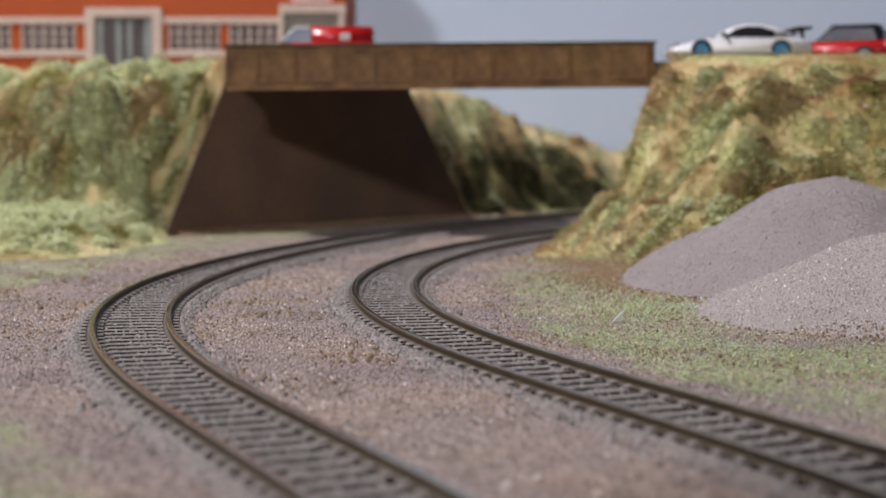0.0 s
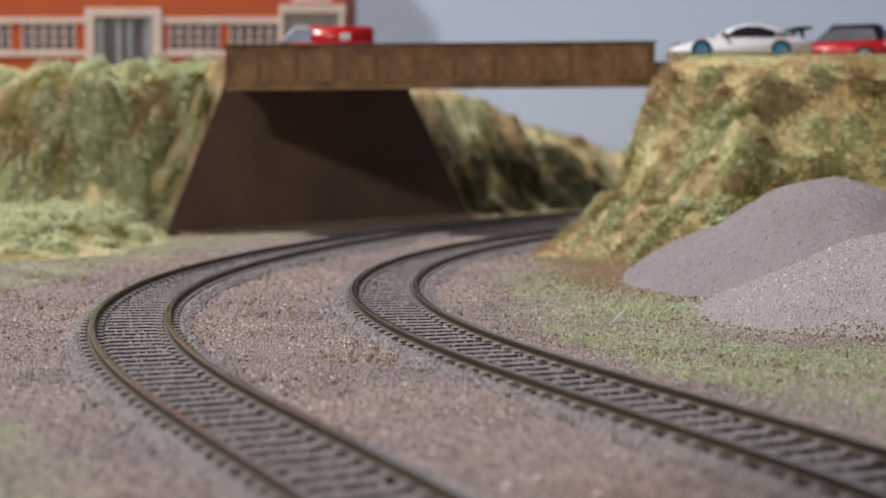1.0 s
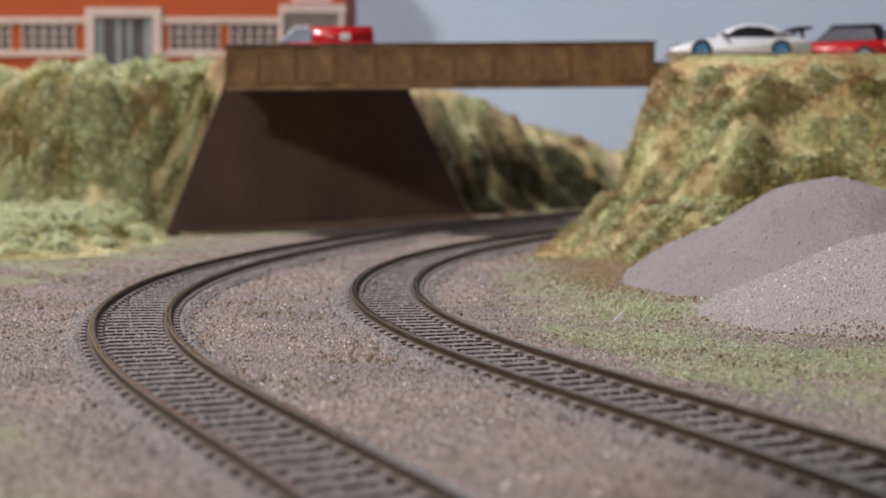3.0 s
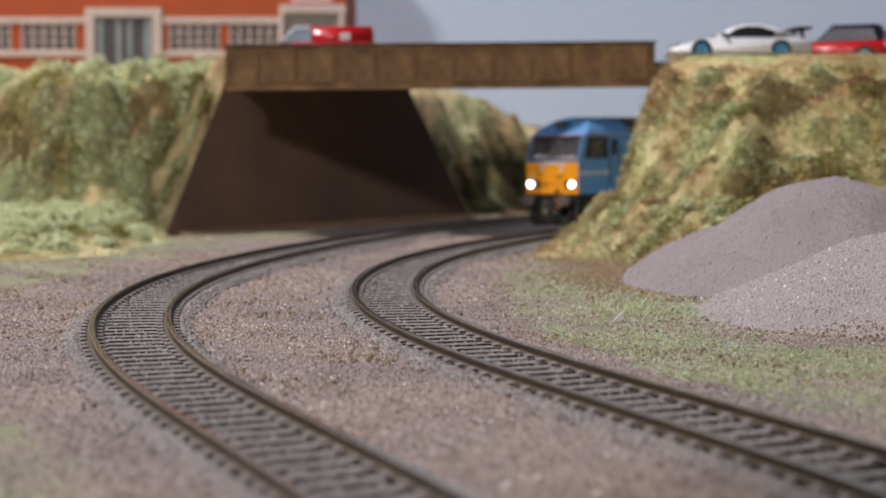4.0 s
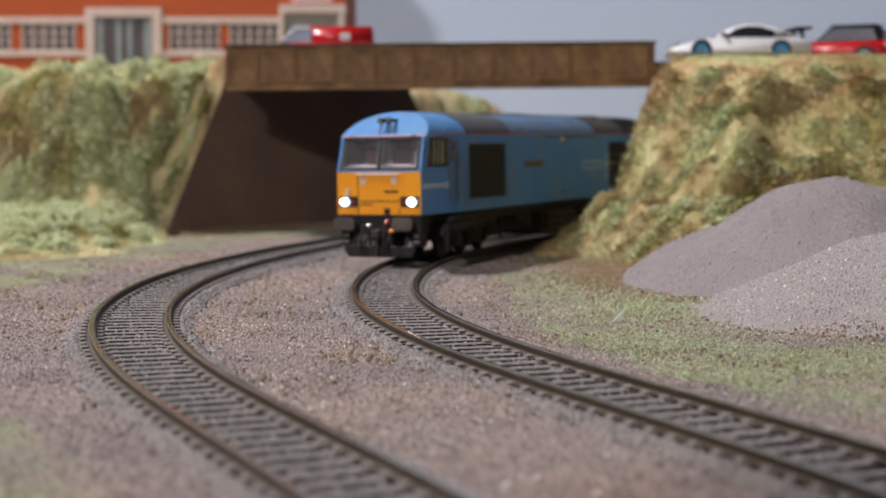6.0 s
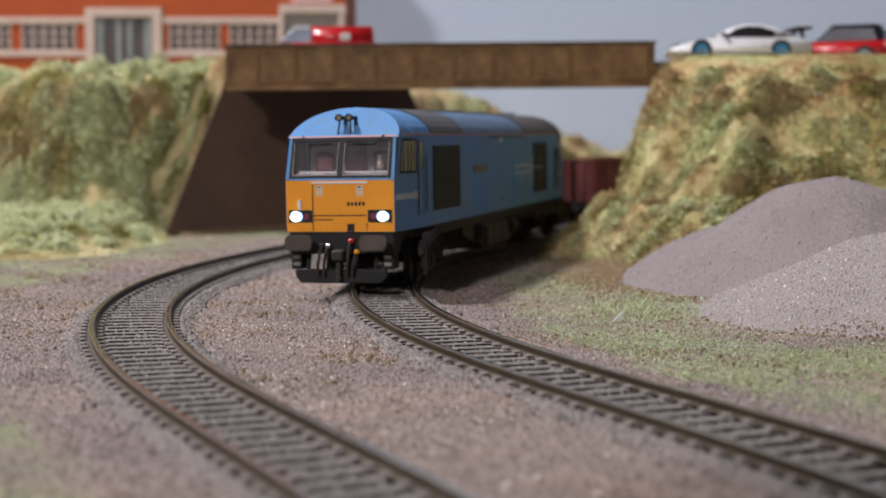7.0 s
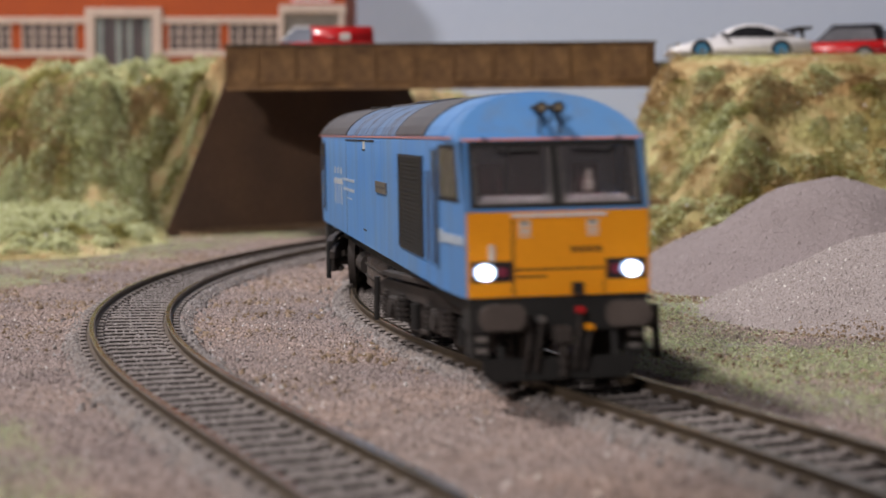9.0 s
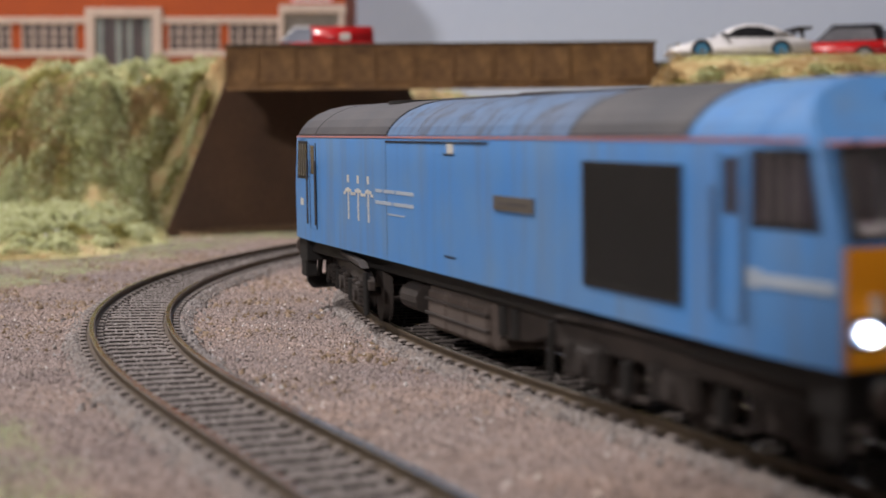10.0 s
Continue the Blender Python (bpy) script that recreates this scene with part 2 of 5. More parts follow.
# ---- mesh helpers ----
def part(name, bm, material, parent=None, label="", smooth=False):
    """One mesh object out of a bmesh in millimetres."""
    bmesh.ops.recalc_face_normals(bm, faces=bm.faces)
    bmesh.ops.scale(bm, vec=(MM, MM, MM), verts=bm.verts)
    me = bpy.data.meshes.new(name)
    bm.to_mesh(me)
    bm.free()
    if smooth:
        me.shade_smooth()
    me.materials.append(material)
    ob = new(name, me)
    ob.parent = parent
    if label:
        tagged(ob, label)
    return ob


def again(ob, m):
    """A further part on the same mesh, beside ob."""
    o = ob.copy()
    scene.collection.objects.link(o)
    o.matrix_basis = m
    return o


def thing(name, label, category, m=None, group="", kind=""):
    ob = new(name)
    ob.empty_display_size = 0.01
    if m is not None:
        ob.matrix_basis = m
    return tagged(ob, label, category, group, kind)


def at(x, y, z, rx=0, ry=0, rz=0):
    return pose(x * MM, y * MM, z * MM, rx, ry, rz)


def box(bm, x0, x1, y0, y1, z0, z1, bevel=0.0, m=None):
    r = bmesh.ops.create_cube(bm, size=1.0)
    vs = r["verts"]
    for v in vs:
        v.co = Vector((x0 + (v.co.x + 0.5) * (x1 - x0), y0 + (v.co.y + 0.5) * (y1 - y0), z0 + (v.co.z + 0.5) * (z1 - z0)))
    if bevel:
        es = list({e for v in vs for e in v.link_edges})
        r = bmesh.ops.bevel(bm, geom=es, offset=bevel, segments=1, affect="EDGES")
        vs = list(set(r["verts"]) | {v for v in vs if v.is_valid})
    if m is not None:
        bmesh.ops.transform(bm, matrix=m, verts=vs)
    return bm


def rod(bm, a, b, r, seg=12, r2=None):
    a, b = Vector(a), Vector(b)
    q = (b - a).to_track_quat("Z", "Y").to_matrix().to_4x4()
    m = Matrix.Translation((a + b) / 2) @ q
    bmesh.ops.create_cone(bm, cap_ends=True, segments=seg, radius1=r, radius2=r if r2 is None else r2, depth=(b - a).length, matrix=m)
    return bm


def prism(bm, outline, y0, y1, axis="y", inset=None):
    """An outline in the x-z plane drawn out from y0 to y1 (axis 'x': outline in y-z, drawn along x)."""
    def v(p, w):
        return bm.verts.new((p[0], w, p[1]) if axis == "y" else (w, p[0], p[1]))
    a, b = [v(p, y0) for p in outline], [v(p, y1) for p in outline]
    bm.faces.new(a)
    bm.faces.new(b[::-1])
    n = len(a)
    for i in range(n):
        bm.faces.new((a[i], b[i], b[(i + 1) % n], a[(i + 1) % n]))
    return bm


def B():
    return bmesh.new()


def softened(bm, width, segments=2):
    bmesh.ops.bevel(bm, geom=list(bm.edges), offset=width, segments=segments, affect="EDGES", clamp_overlap=True)
    return bm


def stuff_mesh(name, verts, faces, material, parent=None):
    me = bpy.data.meshes.new(name)
    me.vertices.add(len(verts))
    me.vertices.foreach_set("co", (np.asarray(verts, dtype=np.float32) * MM).ravel())
    faces = np.asarray(faces, dtype=np.int32)
    k = faces.shape[1]
    me.loops.add(faces.size)
    me.loops.foreach_set("vertex_index", faces.ravel())
    me.polygons.add(len(faces))
    me.polygons.foreach_set("loop_start", np.arange(0, faces.size, k, dtype=np.int32))
    me.update(calc_edges=True)
    me.validate()
    me.materials.append(material)
    ob = new(name, me)
    ob.parent = parent
    return ob


# ---- the two curves of the line: start, heading, and a bend that changes along the way ----
class Line:
    def __init__(self, x, y, heading, k):
        self.s = np.arange(-400.0, 2300.0, 1.0)
        u = np.clip(self.s + 0.5, 0, 660) / 400 - 1
        bend = np.where(self.s < 0, 0.0, k[0] + k[1] * u + k[2] * u ** 2 + k[3] * u ** 3)
        bend = np.where(self.s > 1000, 0.0, bend)
        turn = np.concatenate([[0.0], np.cumsum(bend)])[:-1]
        i = 400
        self.t = turn - turn[i] + heading
        self.x, self.y = np.cumsum(np.sin(self.t)), np.cumsum(np.cos(self.t))
        self.x, self.y = self.x - self.x[i] + x, self.y - self.y[i] + y

    def at(self, s, side=0.0):
        x, y, t = (np.interp(s, self.s, v) for v in (self.x, self.y, self.t))
        return x + np.cos(t) * side, y - np.sin(t) * side, t

    def side_of(self, px, py):
        """Signed distance from the line, positive on its right as it runs away from the viewer."""
        px, py = np.asarray(px, float), np.asarray(py, float)
        out, best = np.zeros(px.shape), np.full(px.shape, 1e9)
        for i in range(300, 1500, 6):
            dx, dy = px - self.x[i], py - self.y[i]
            d = np.hypot(dx, dy)
            near = d < best
            best = np.where(near, d, best)
            sign = np.where(dx * np.cos(self.t[i]) - dy * np.sin(self.t[i]) > 0, 1.0, -1.0)
            out = np.where(near, sign * d, out)
        return out


INNER = Line(74.6088, 142.4355, -0.158869, (0.00241384, -0.00193204, -0.00235251, 0.00706883))
OUTER = Line(9.5706, 139.0463, -0.270478, (0.00181642, -0.00315587, -0.00086064, 0.00801654))
RAIL_TOP = 3.5


def lumpy(x, y, size, seed=0.0):
    """Smooth unevenness between -1 and 1 at the given size in millimetres."""
    x, y = np.asarray(x, float) / size + seed, np.asarray(y, float) / size - seed * 1.7
    return (np.sin(x * 2.1 + 1.3 * np.sin(y * 1.7 + 0.5)) + np.sin(y * 2.3 + 1.1 * np.sin(x * 1.9 + 2.0)) + np.sin((x + y) * 1.4 + 0.7 * np.sin((x - y) * 2.2))) / 3


def smooth(v):
    v = np.clip(v, 0, 1)
    return v * v * (3 - 2 * v)


WALL_A, WALL_B = np.array([-103.0, 739.0]), np.array([15.0, 873.0])
WALL_LEN = float(np.hypot(*(WALL_B - WALL_A)))
WALL_DIR = (WALL_B - WALL_A) / WALL_LEN


def height_left(x, y):
    """The embankment beside the outer line, behind the abutment, and on past the bridge."""
    x, y = np.asarray(x, float), np.asarray(y, float)
    foot = np.interp(x, [-420, -220, -170, -128], [682, 682, 686, 706])
    d = y - foot + lumpy(x, y, 22, 3.0) * 7 * smooth((-x - 128) / 30)
    along = (x - WALL_A[0]) * WALL_DIR[0] + (y - WALL_A[1]) * WALL_DIR[1]
    off = (x - WALL_A[0]) * WALL_DIR[1] - (y - WALL_A[1]) * WALL_DIR[0]
    top = np.interp(y, [420, 640, 760, 1000], [70, 72, 76, 83])
    h = top * smooth(d / np.interp(x, [-220, -128], [86, 42])) ** 0.85 * np.clip((WALL_LEN - along) / 52, 0, 1)
    h = np.maximum(h, 10 * smooth((d + 125) / 130) * smooth((-x - 122 + lumpy(x, y, 18, 4.0) * 5) / 26))
    edge = np.where(off < 0, np.clip((along + 38) * 1.88 + 3.5, 0, 80), 0.0)
    h = np.where((off >= -10.0) & (off < -5.5) & (along > -40) & (along < 6), edge, np.where((off >= -5.5) & (along > -38), 0.0, h))
    foot2 = np.interp(x, [-80, -18, 15, 60, 110, 200, 420], [790, 828, 876, 925, 965, 1010, 1060])
    top2 = np.interp(x, [-80, 0, 16, 34, 52, 72, 92, 103, 116, 160, 420], [74, 70, 66, 58, 49, 45, 41, 35, 31, 29, 28])
    h2 = top2 * smooth((y - foot2 + lumpy(x, y, 25, 9.0) * 6) / 62) ** 0.8
    h2 = np.where((off >= -5.0) & (along < WALL_LEN), 0.0, h2)
    h = np.maximum(h, h2)
    return h + np.where(h > 2, np.abs(lumpy(x, y, 6.5, 5.0)) * 4.5 + np.abs(lumpy(x, y, 13, 1.0)) * 6.5 - 3.5, 0) * np.clip(h / 20, 0, 1) * np.clip((90 - h) / 8, 0.25, 1)


def height_right(x, y):
    x, y = np.asarray(x, float), np.asarray(y, float)
    side = INNER.side_of(x, y) + lumpy(x, y, 16, 2.0) * 3
    d1 = side - 32
    foot = np.interp(x, [30, 50, 64, 80, 110, 200, 400], [668, 640, 600, 560, 524, 512, 500])
    d2 = y - foot + lumpy(x, y, 24, 6.0) * 7
    rise = np.maximum(np.clip((d1 - 14) / 11, 0, 1) ** 1.1, 0.24 * np.clip((side - 21) / 22, 0, 1) ** 1.2)
    h = 79 * np.minimum(np.minimum(rise, np.maximum(smooth(d2 / 120) ** 0.85, 0.24 * smooth((d2 + 60) / 70))), smooth((212 - x) / 26))
    return h + np.where(h > 2, np.abs(lumpy(x, y, 6, 4.0)) * 2.8 + np.abs(lumpy(x, y, 12, 8.0)) * 3.6 - 2.0, 0) * np.clip(h / 20, 0, 1) * np.clip((80 - h) / 14, 0.10, 1)


def heightfield(name, x0, x1, y0, y1, step, fn, material, lowest=0.35):
    xs, ys = np.arange(x0, x1 + step, step), np.arange(y0, y1 + step, step)
    gx, gy = np.meshgrid(xs, ys)
    h = fn(gx, gy)
    verts = np.stack([gx.ravel(), gy.ravel(), np.where(h > lowest, h, -0.6).ravel()], 1)
    n = len(xs)
    i, j = np.meshgrid(np.arange(n - 1), np.arange(len(ys) - 1))
    a = (j * n + i).ravel()
    keep = (np.maximum.reduce([h.ravel()[a], h.ravel()[a + 1], h.ravel()[a + n], h.ravel()[a + n + 1]]) > lowest)
    a = a[keep]
    ob = stuff_mesh(name, verts, np.stack([a, a + 1, a + n + 1, a + n], 1), material)
    ob.data.shade_smooth()
    return ob


# ---- the setting: baseboard, backdrop, banks, abutment, bridge ----
rng = np.random.default_rng(7)


def build_ground():
    xs, ys = np.arange(-900, 901, 9.0), np.arange(-300, 1226, 9.0)
    gx, gy = np.meshgrid(xs, ys)
    h = lumpy(gx, gy, 30, 0.4) * 0.5 + lumpy(gx, gy, 11, 2.4) * 0.2 - 0.4
    n = len(xs)
    i, j = np.meshgrid(np.arange(n - 1), np.arange(len(ys) - 1))
    a = (j * n + i).ravel()
    g = stuff_mesh("ground", np.stack([gx.ravel(), gy.ravel(), h.ravel()], 1), np.stack([a, a + 1, a + n + 1, a + n], 1), M_SAND)
    g.data.shade_smooth()
    tagged(g, "pinkish brown sandy ground of the model baseboard", "ground", kind="structure")


def build_backdrop():
    bm = B()
    box(bm, -900, 900, 1215, 1227, -5, 1100)
    tagged(part("backdrop", bm, M_SKY), "plain blue-grey painted sky board", "backdrop", kind="structure")


def build_room():
    """Plain walls, floor and ceiling round the layout, and the board that carries it."""
    def slab_of(name, x0, x1, y0, y1, z0, z1, mat, label, category):
        tagged(part(name, box(B(), x0, x1, y0, y1, z0, z1), mat), label, category, kind="structure")
    slab_of("baseboard", -900, 900, -300, 1215, -22, -2.5, M_GIRDER, "wooden baseboard under the layout", "baseboard")
    slab_of("floor", -2000, 2000, -2600, 1900, -960, -950, M_ROOMFLOOR, "grey-brown carpeted room floor", "floor")
    slab_of("ceiling", -2000, 2000, -2600, 1900, 1500, 1510, M_ROOMWALL, "unseen dark grey room ceiling", "ceiling")
    slab_of("wall_north", -2000, 2000, 1900, 1950, -950, 1500, M_ROOMWALL, "unseen dark grey room wall", "wall")
    slab_of("wall_south", -2000, 2000, -2650, -2600, -950, 1500, M_ROOMWALL, "unseen dark grey room wall", "wall")
    slab_of("wall_east", 2000, 2050, -2600, 1900, -950, 1500, M_ROOMWALL, "unseen dark grey room wall", "wall")
    slab_of("wall_west", -2050, -2000, -2600, 1900, -950, 1500, M_ROOMWALL, "unseen dark grey room wall", "wall")


def build_banks():
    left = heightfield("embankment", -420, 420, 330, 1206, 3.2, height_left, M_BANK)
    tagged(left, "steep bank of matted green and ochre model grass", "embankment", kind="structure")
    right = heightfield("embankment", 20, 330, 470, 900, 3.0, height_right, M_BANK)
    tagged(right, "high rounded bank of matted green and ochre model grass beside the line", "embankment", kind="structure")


def build_abutment():
    """A flat wall with sloping ends along the outer line, carrying one end of the bridge."""
    bm = B()
    ends = [(-38, -1.0, 11), (WALL_LEN + 1, -1.0, 0), (WALL_LEN * 0.70, 76.0, 0), (2, 76.0, 11)]
    rows = []
    for off in (0.0, -8.5):
        rows.append([bm.verts.new((WALL_A[0] + WALL_DIR[0] * (u - c * off / 8.5) + WALL_DIR[1] * off, WALL_A[1] + WALL_DIR[1] * (u - c * off / 8.5) - WALL_DIR[0] * off, z)) for u, z, c in ends])
    a, b = rows
    bm.faces.new(a)
    bm.faces.new(b[::-1])
    for i in range(4):
        bm.faces.new((a[i], b[i], b[(i + 1) % 4], a[(i + 1) % 4]))
    softened(bm, 0.4, 1)
    tagged(part("wall_abutment", bm, M_ABUT), "dark brown painted bridge abutment with sloping ends", "wall", kind="structure")


def build_bridge():
    """A flat road deck with a panelled girder along its near edge."""
    ob = thing("road_bridge", "weathered brown panelled girder bridge over the railway", "bridge", at(0, 710, 0, 0, -0.5, 0))
    bm = B()
    lo = [(-98, 4), (140, 4), (232, 106), (-38, 106), (-102, 33)]
    top, bot = [bm.verts.new((x, y, 79.0)) for x, y in lo], [bm.verts.new((x, y, 75.5)) for x, y in lo]
    bm.faces.new(top)
    bm.faces.new(bot[::-1])
    for i in range(5):
        bm.faces.new((bot[i], bot[(i + 1) % 5], top[(i + 1) % 5], top[i]))
    part("deck", bm, M_ROAD, ob, "grey road deck")
    bm = B()
    box(bm, -98, 97, 0.6, 3.8, 68.4, 87.4, 0.2)
    girder = part("girder", bm, M_GIRDER, ob, "brown weathered panelled girder")
    bm = B()
    box(bm, -98.8, 97.6, -0.5, 4.6, 87.2, 88.2, 0.2)
    part("coping", bm, M_GIRDER_TOP, ob, "darker coping strip along the top")
    bm = B()
    box(bm, -98.4, 100.0, -0.4, 4.6, 67.4, 68.5, 0.2)
    part("lower_flange", bm, M_GIRDER, ob)
    first = None
    for i in range(12):
        x = -97.5 + (i and 13.6 + (i - 1) * 17.85)
        if first is None:
            bm = B()
            box(bm, -0.45, 0.45, -0.15, 0.9, 68.9, 86.9, 0.15)
            first = part("stiffener", bm, M_GIRDER, ob)
            first.matrix_basis = at(x, 0, 0)
        else:
            again(first, at(x, 0, 0))
    first = None
    for i in range(10):
        if first is None:
            bm = B()
            box(bm, 0.9, 16.9, 0.2, 0.8, 70.4, 85.6, 0.35)
            first = part("panel", bm, M_GIRDER, ob)
            first.matrix_basis = at(-83.9, 0, 0)
        else:
            again(first, at(-83.9 + i * 17.85, random.uniform(-0.12, 0.12), 0, random.uniform(-0.6, 0.6)))
    bm = B()
    box(bm, 96.5, 104.0, 0.5, 6.0, 68.0, 76.5, 0.3)
    part("bearing", bm, M_GIRDER, ob)


def build_track(name, line, s0, s1, label):
    ob = thing(name, label, "railway track")
    prof = [(-1.15, 1.45), (1.15, 1.45), (1.15, 1.7), (0.4, 1.95), (0.4, 2.7), (0.7, 2.9), (0.7, 3.38), (0.6, 3.46), (-0.6, 3.46), (-0.7, 3.38), (-0.7, 2.9), (-0.4, 2.7), (-0.4, 1.95), (-1.15, 1.7)]
    for side in (-8.75, 8.75):
        ss = np.arange(s0, s1, 3.0)
        bm = B()
        rings = []
        for s in ss:
            x, y, t = line.at(s, side)
            rings.append([bm.verts.new((x + math.cos(t) * a, y - math.sin(t) * a, z)) for a, z in prof])
        n = len(prof)
        for r0, r1 in zip(rings, rings[1:]):
            for i in range(n):
                bm.faces.new((r0[i], r0[(i + 1) % n], r1[(i + 1) % n], r1[i]))
        rail = part("rail", bm, M_RAIL, ob, "rusty brown rail with a worn bright top")
        bm = B()
        rings = []
        for s in ss:
            x, y, t = line.at(s, side)
            rings.append([bm.verts.new((x + math.cos(t) * a, y - math.sin(t) * a, z)) for a, z in ((-0.5, 3.44), (0.5, 3.44), (0.42, 3.53), (-0.42, 3.53))])
        for r0, r1 in zip(rings, rings[1:]):
            for i in range(4):
                bm.faces.new((r0[i], r0[(i + 1) % 4], r1[(i + 1) % 4], r1[i]))
        part("running_surface", bm, M_RAILTOP, rail, "dull worn steel running surface")
    for side in (-1, 1):
        bm = B()
        rings = []
        for s in np.arange(s0, s1, 4.0):
            x, y, t = line.at(s)
            wob = 0.5 * math.sin(s * 0.9) * math.sin(s * 0.37 + side)
            rings.append([bm.verts.new((x + math.cos(t) * side * a, y - math.sin(t) * side * a, z)) for a, z in ((10.9, -0.8), (11.1 + wob, 1.1 + 0.5 * wob), (12.3 + wob, 1.4 + 0.6 * wob), (13.4 + wob, 0.8), (15.2 + wob * 2, -0.9))])
        for r0, r1 in zip(rings, rings[1:]):
            for i in range(4):
                bm.faces.new((r0[i], r0[i + 1], r1[i + 1], r1[i]))
        part("ballast_shoulder", bm, M_SHOULDER, ob, "grey-brown ballast shoulder", True)
    bm = B()
    box(bm, -12.4, 12.4, -1.4, 1.4, -1.2, 1.45, 0.07)
    for side in (-8.75, 8.75):
        for d in (-1.9, 1.9):
            box(bm, side + d - 0.85, side + d + 0.85, -1.0, 1.0, 1.4, 2.15, 0.3)
    first = None
    for k, s in enumerate(np.arange(s0 + 4, min(s1, s0 + 1000), 6.1)):
        x, y, t = line.at(s)
        m = at(x, y, 0, 0, 0, -math.degrees(t) + random.uniform(-2.2, 2.2))
        if first is None:
            first = part("sleeper", bm, M_SLEEPER_SHADE, ob)
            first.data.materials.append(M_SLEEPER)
            # Long sides take the painted shade; tops and ends the dusty colour.
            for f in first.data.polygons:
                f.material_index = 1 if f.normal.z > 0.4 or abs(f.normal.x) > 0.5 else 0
            first.matrix_basis = m
        else:
            again(first, m)


GRAIN_V = np.array([(1, 0, -0.5), (-0.5, 0.9, -0.5), (-0.5, -0.9, -0.5), (0.2, 0.15, 0.75), (0.75, 0.65, 0.15)])
GRAIN_F = np.array([(0, 4, 3), (4, 1, 3), (1, 2, 3), (2, 0, 3), (0, 1, 4)])


def grains(name, px, py, pz, size, material, parent=None):
    """Small angular stones, each turned its own way."""
    n = len(px)
    a, b = rng.uniform(0, 6.283, n), rng.uniform(-0.7, 0.7, n)
    v = GRAIN_V[None] * size[:, None, None] * rng.uniform(0.65, 1.25, (n, 5, 3))
    c, s = np.cos(a)[:, None], np.sin(a)[:, None]
    x, y, z = v[..., 0] * c - v[..., 1] * s, v[..., 0] * s + v[..., 1] * c, v[..., 2]
    cb, sb = np.cos(b)[:, None], np.sin(b)[:, None]
    x, z = x * cb - z * sb, x * sb + z * cb
    verts = np.stack([x + px[:, None], y + py[:, None], z + pz[:, None]], -1).reshape(-1, 3)
    faces = (GRAIN_F[None] + (np.arange(n) * 5)[:, None, None]).reshape(-1, 3)
    return stuff_mesh(name, verts, faces, material, parent)


def fibres(name, px, py, pz, length, lean, material, width=0.22, parent=None):
    """Fine bent blades, two joined quads each."""
    n = len(px)
    a = rng.uniform(0, 6.283, n)
    dx, dy = np.cos(a), np.sin(a)
    wx, wy = -np.sin(a + rng.uniform(-1, 1, n)) * width, np.cos(a + rng.uniform(-1, 1, n)) * width
    rows = []
    for f, up, w in ((0.0, 0.0, 1.0), (0.45, 0.62, 0.9), (1.0, 0.85, 0.25)):
        cx, cy = px + dx * length * f * lean, py + dy * length * f * lean
        cz = pz + length * up * (1.15 - lean)
        rows += [np.stack([cx - wx * w, cy - wy * w, cz], -1), np.stack([cx + wx * w, cy + wy * w, cz], -1)]
    verts = np.stack(rows, 1).reshape(-1, 3)
    q = np.array([(0, 1, 3, 2), (2, 3, 5, 4)])
    faces = (q[None] + (np.arange(n) * 6)[:, None, None]).reshape(-1, 4)
    return stuff_mesh(name, verts, faces, material, parent)


def green_patch(x, y):
    """Where grass is glued to the flat ground: round the foot of the banks and heaps."""
    d = INNER.side_of(x, y)
    edge = d - 24 + lumpy(x, y, 14, 3.0) * 5
    right = smooth(edge / 8) * smooth((x - 14) / 10)
    o = OUTER.side_of(x, y)
    left = smooth((-o - 44 + lumpy(x, y, 20, 1.0) * 9) / 14) * smooth((y - 430) / 60)
    corner = smooth((-o - 26 + lumpy(x, y, 18, 5.0) * 5) / 8) * smooth((262 - y) / 30)
    return np.maximum(np.maximum(right, left), corner)


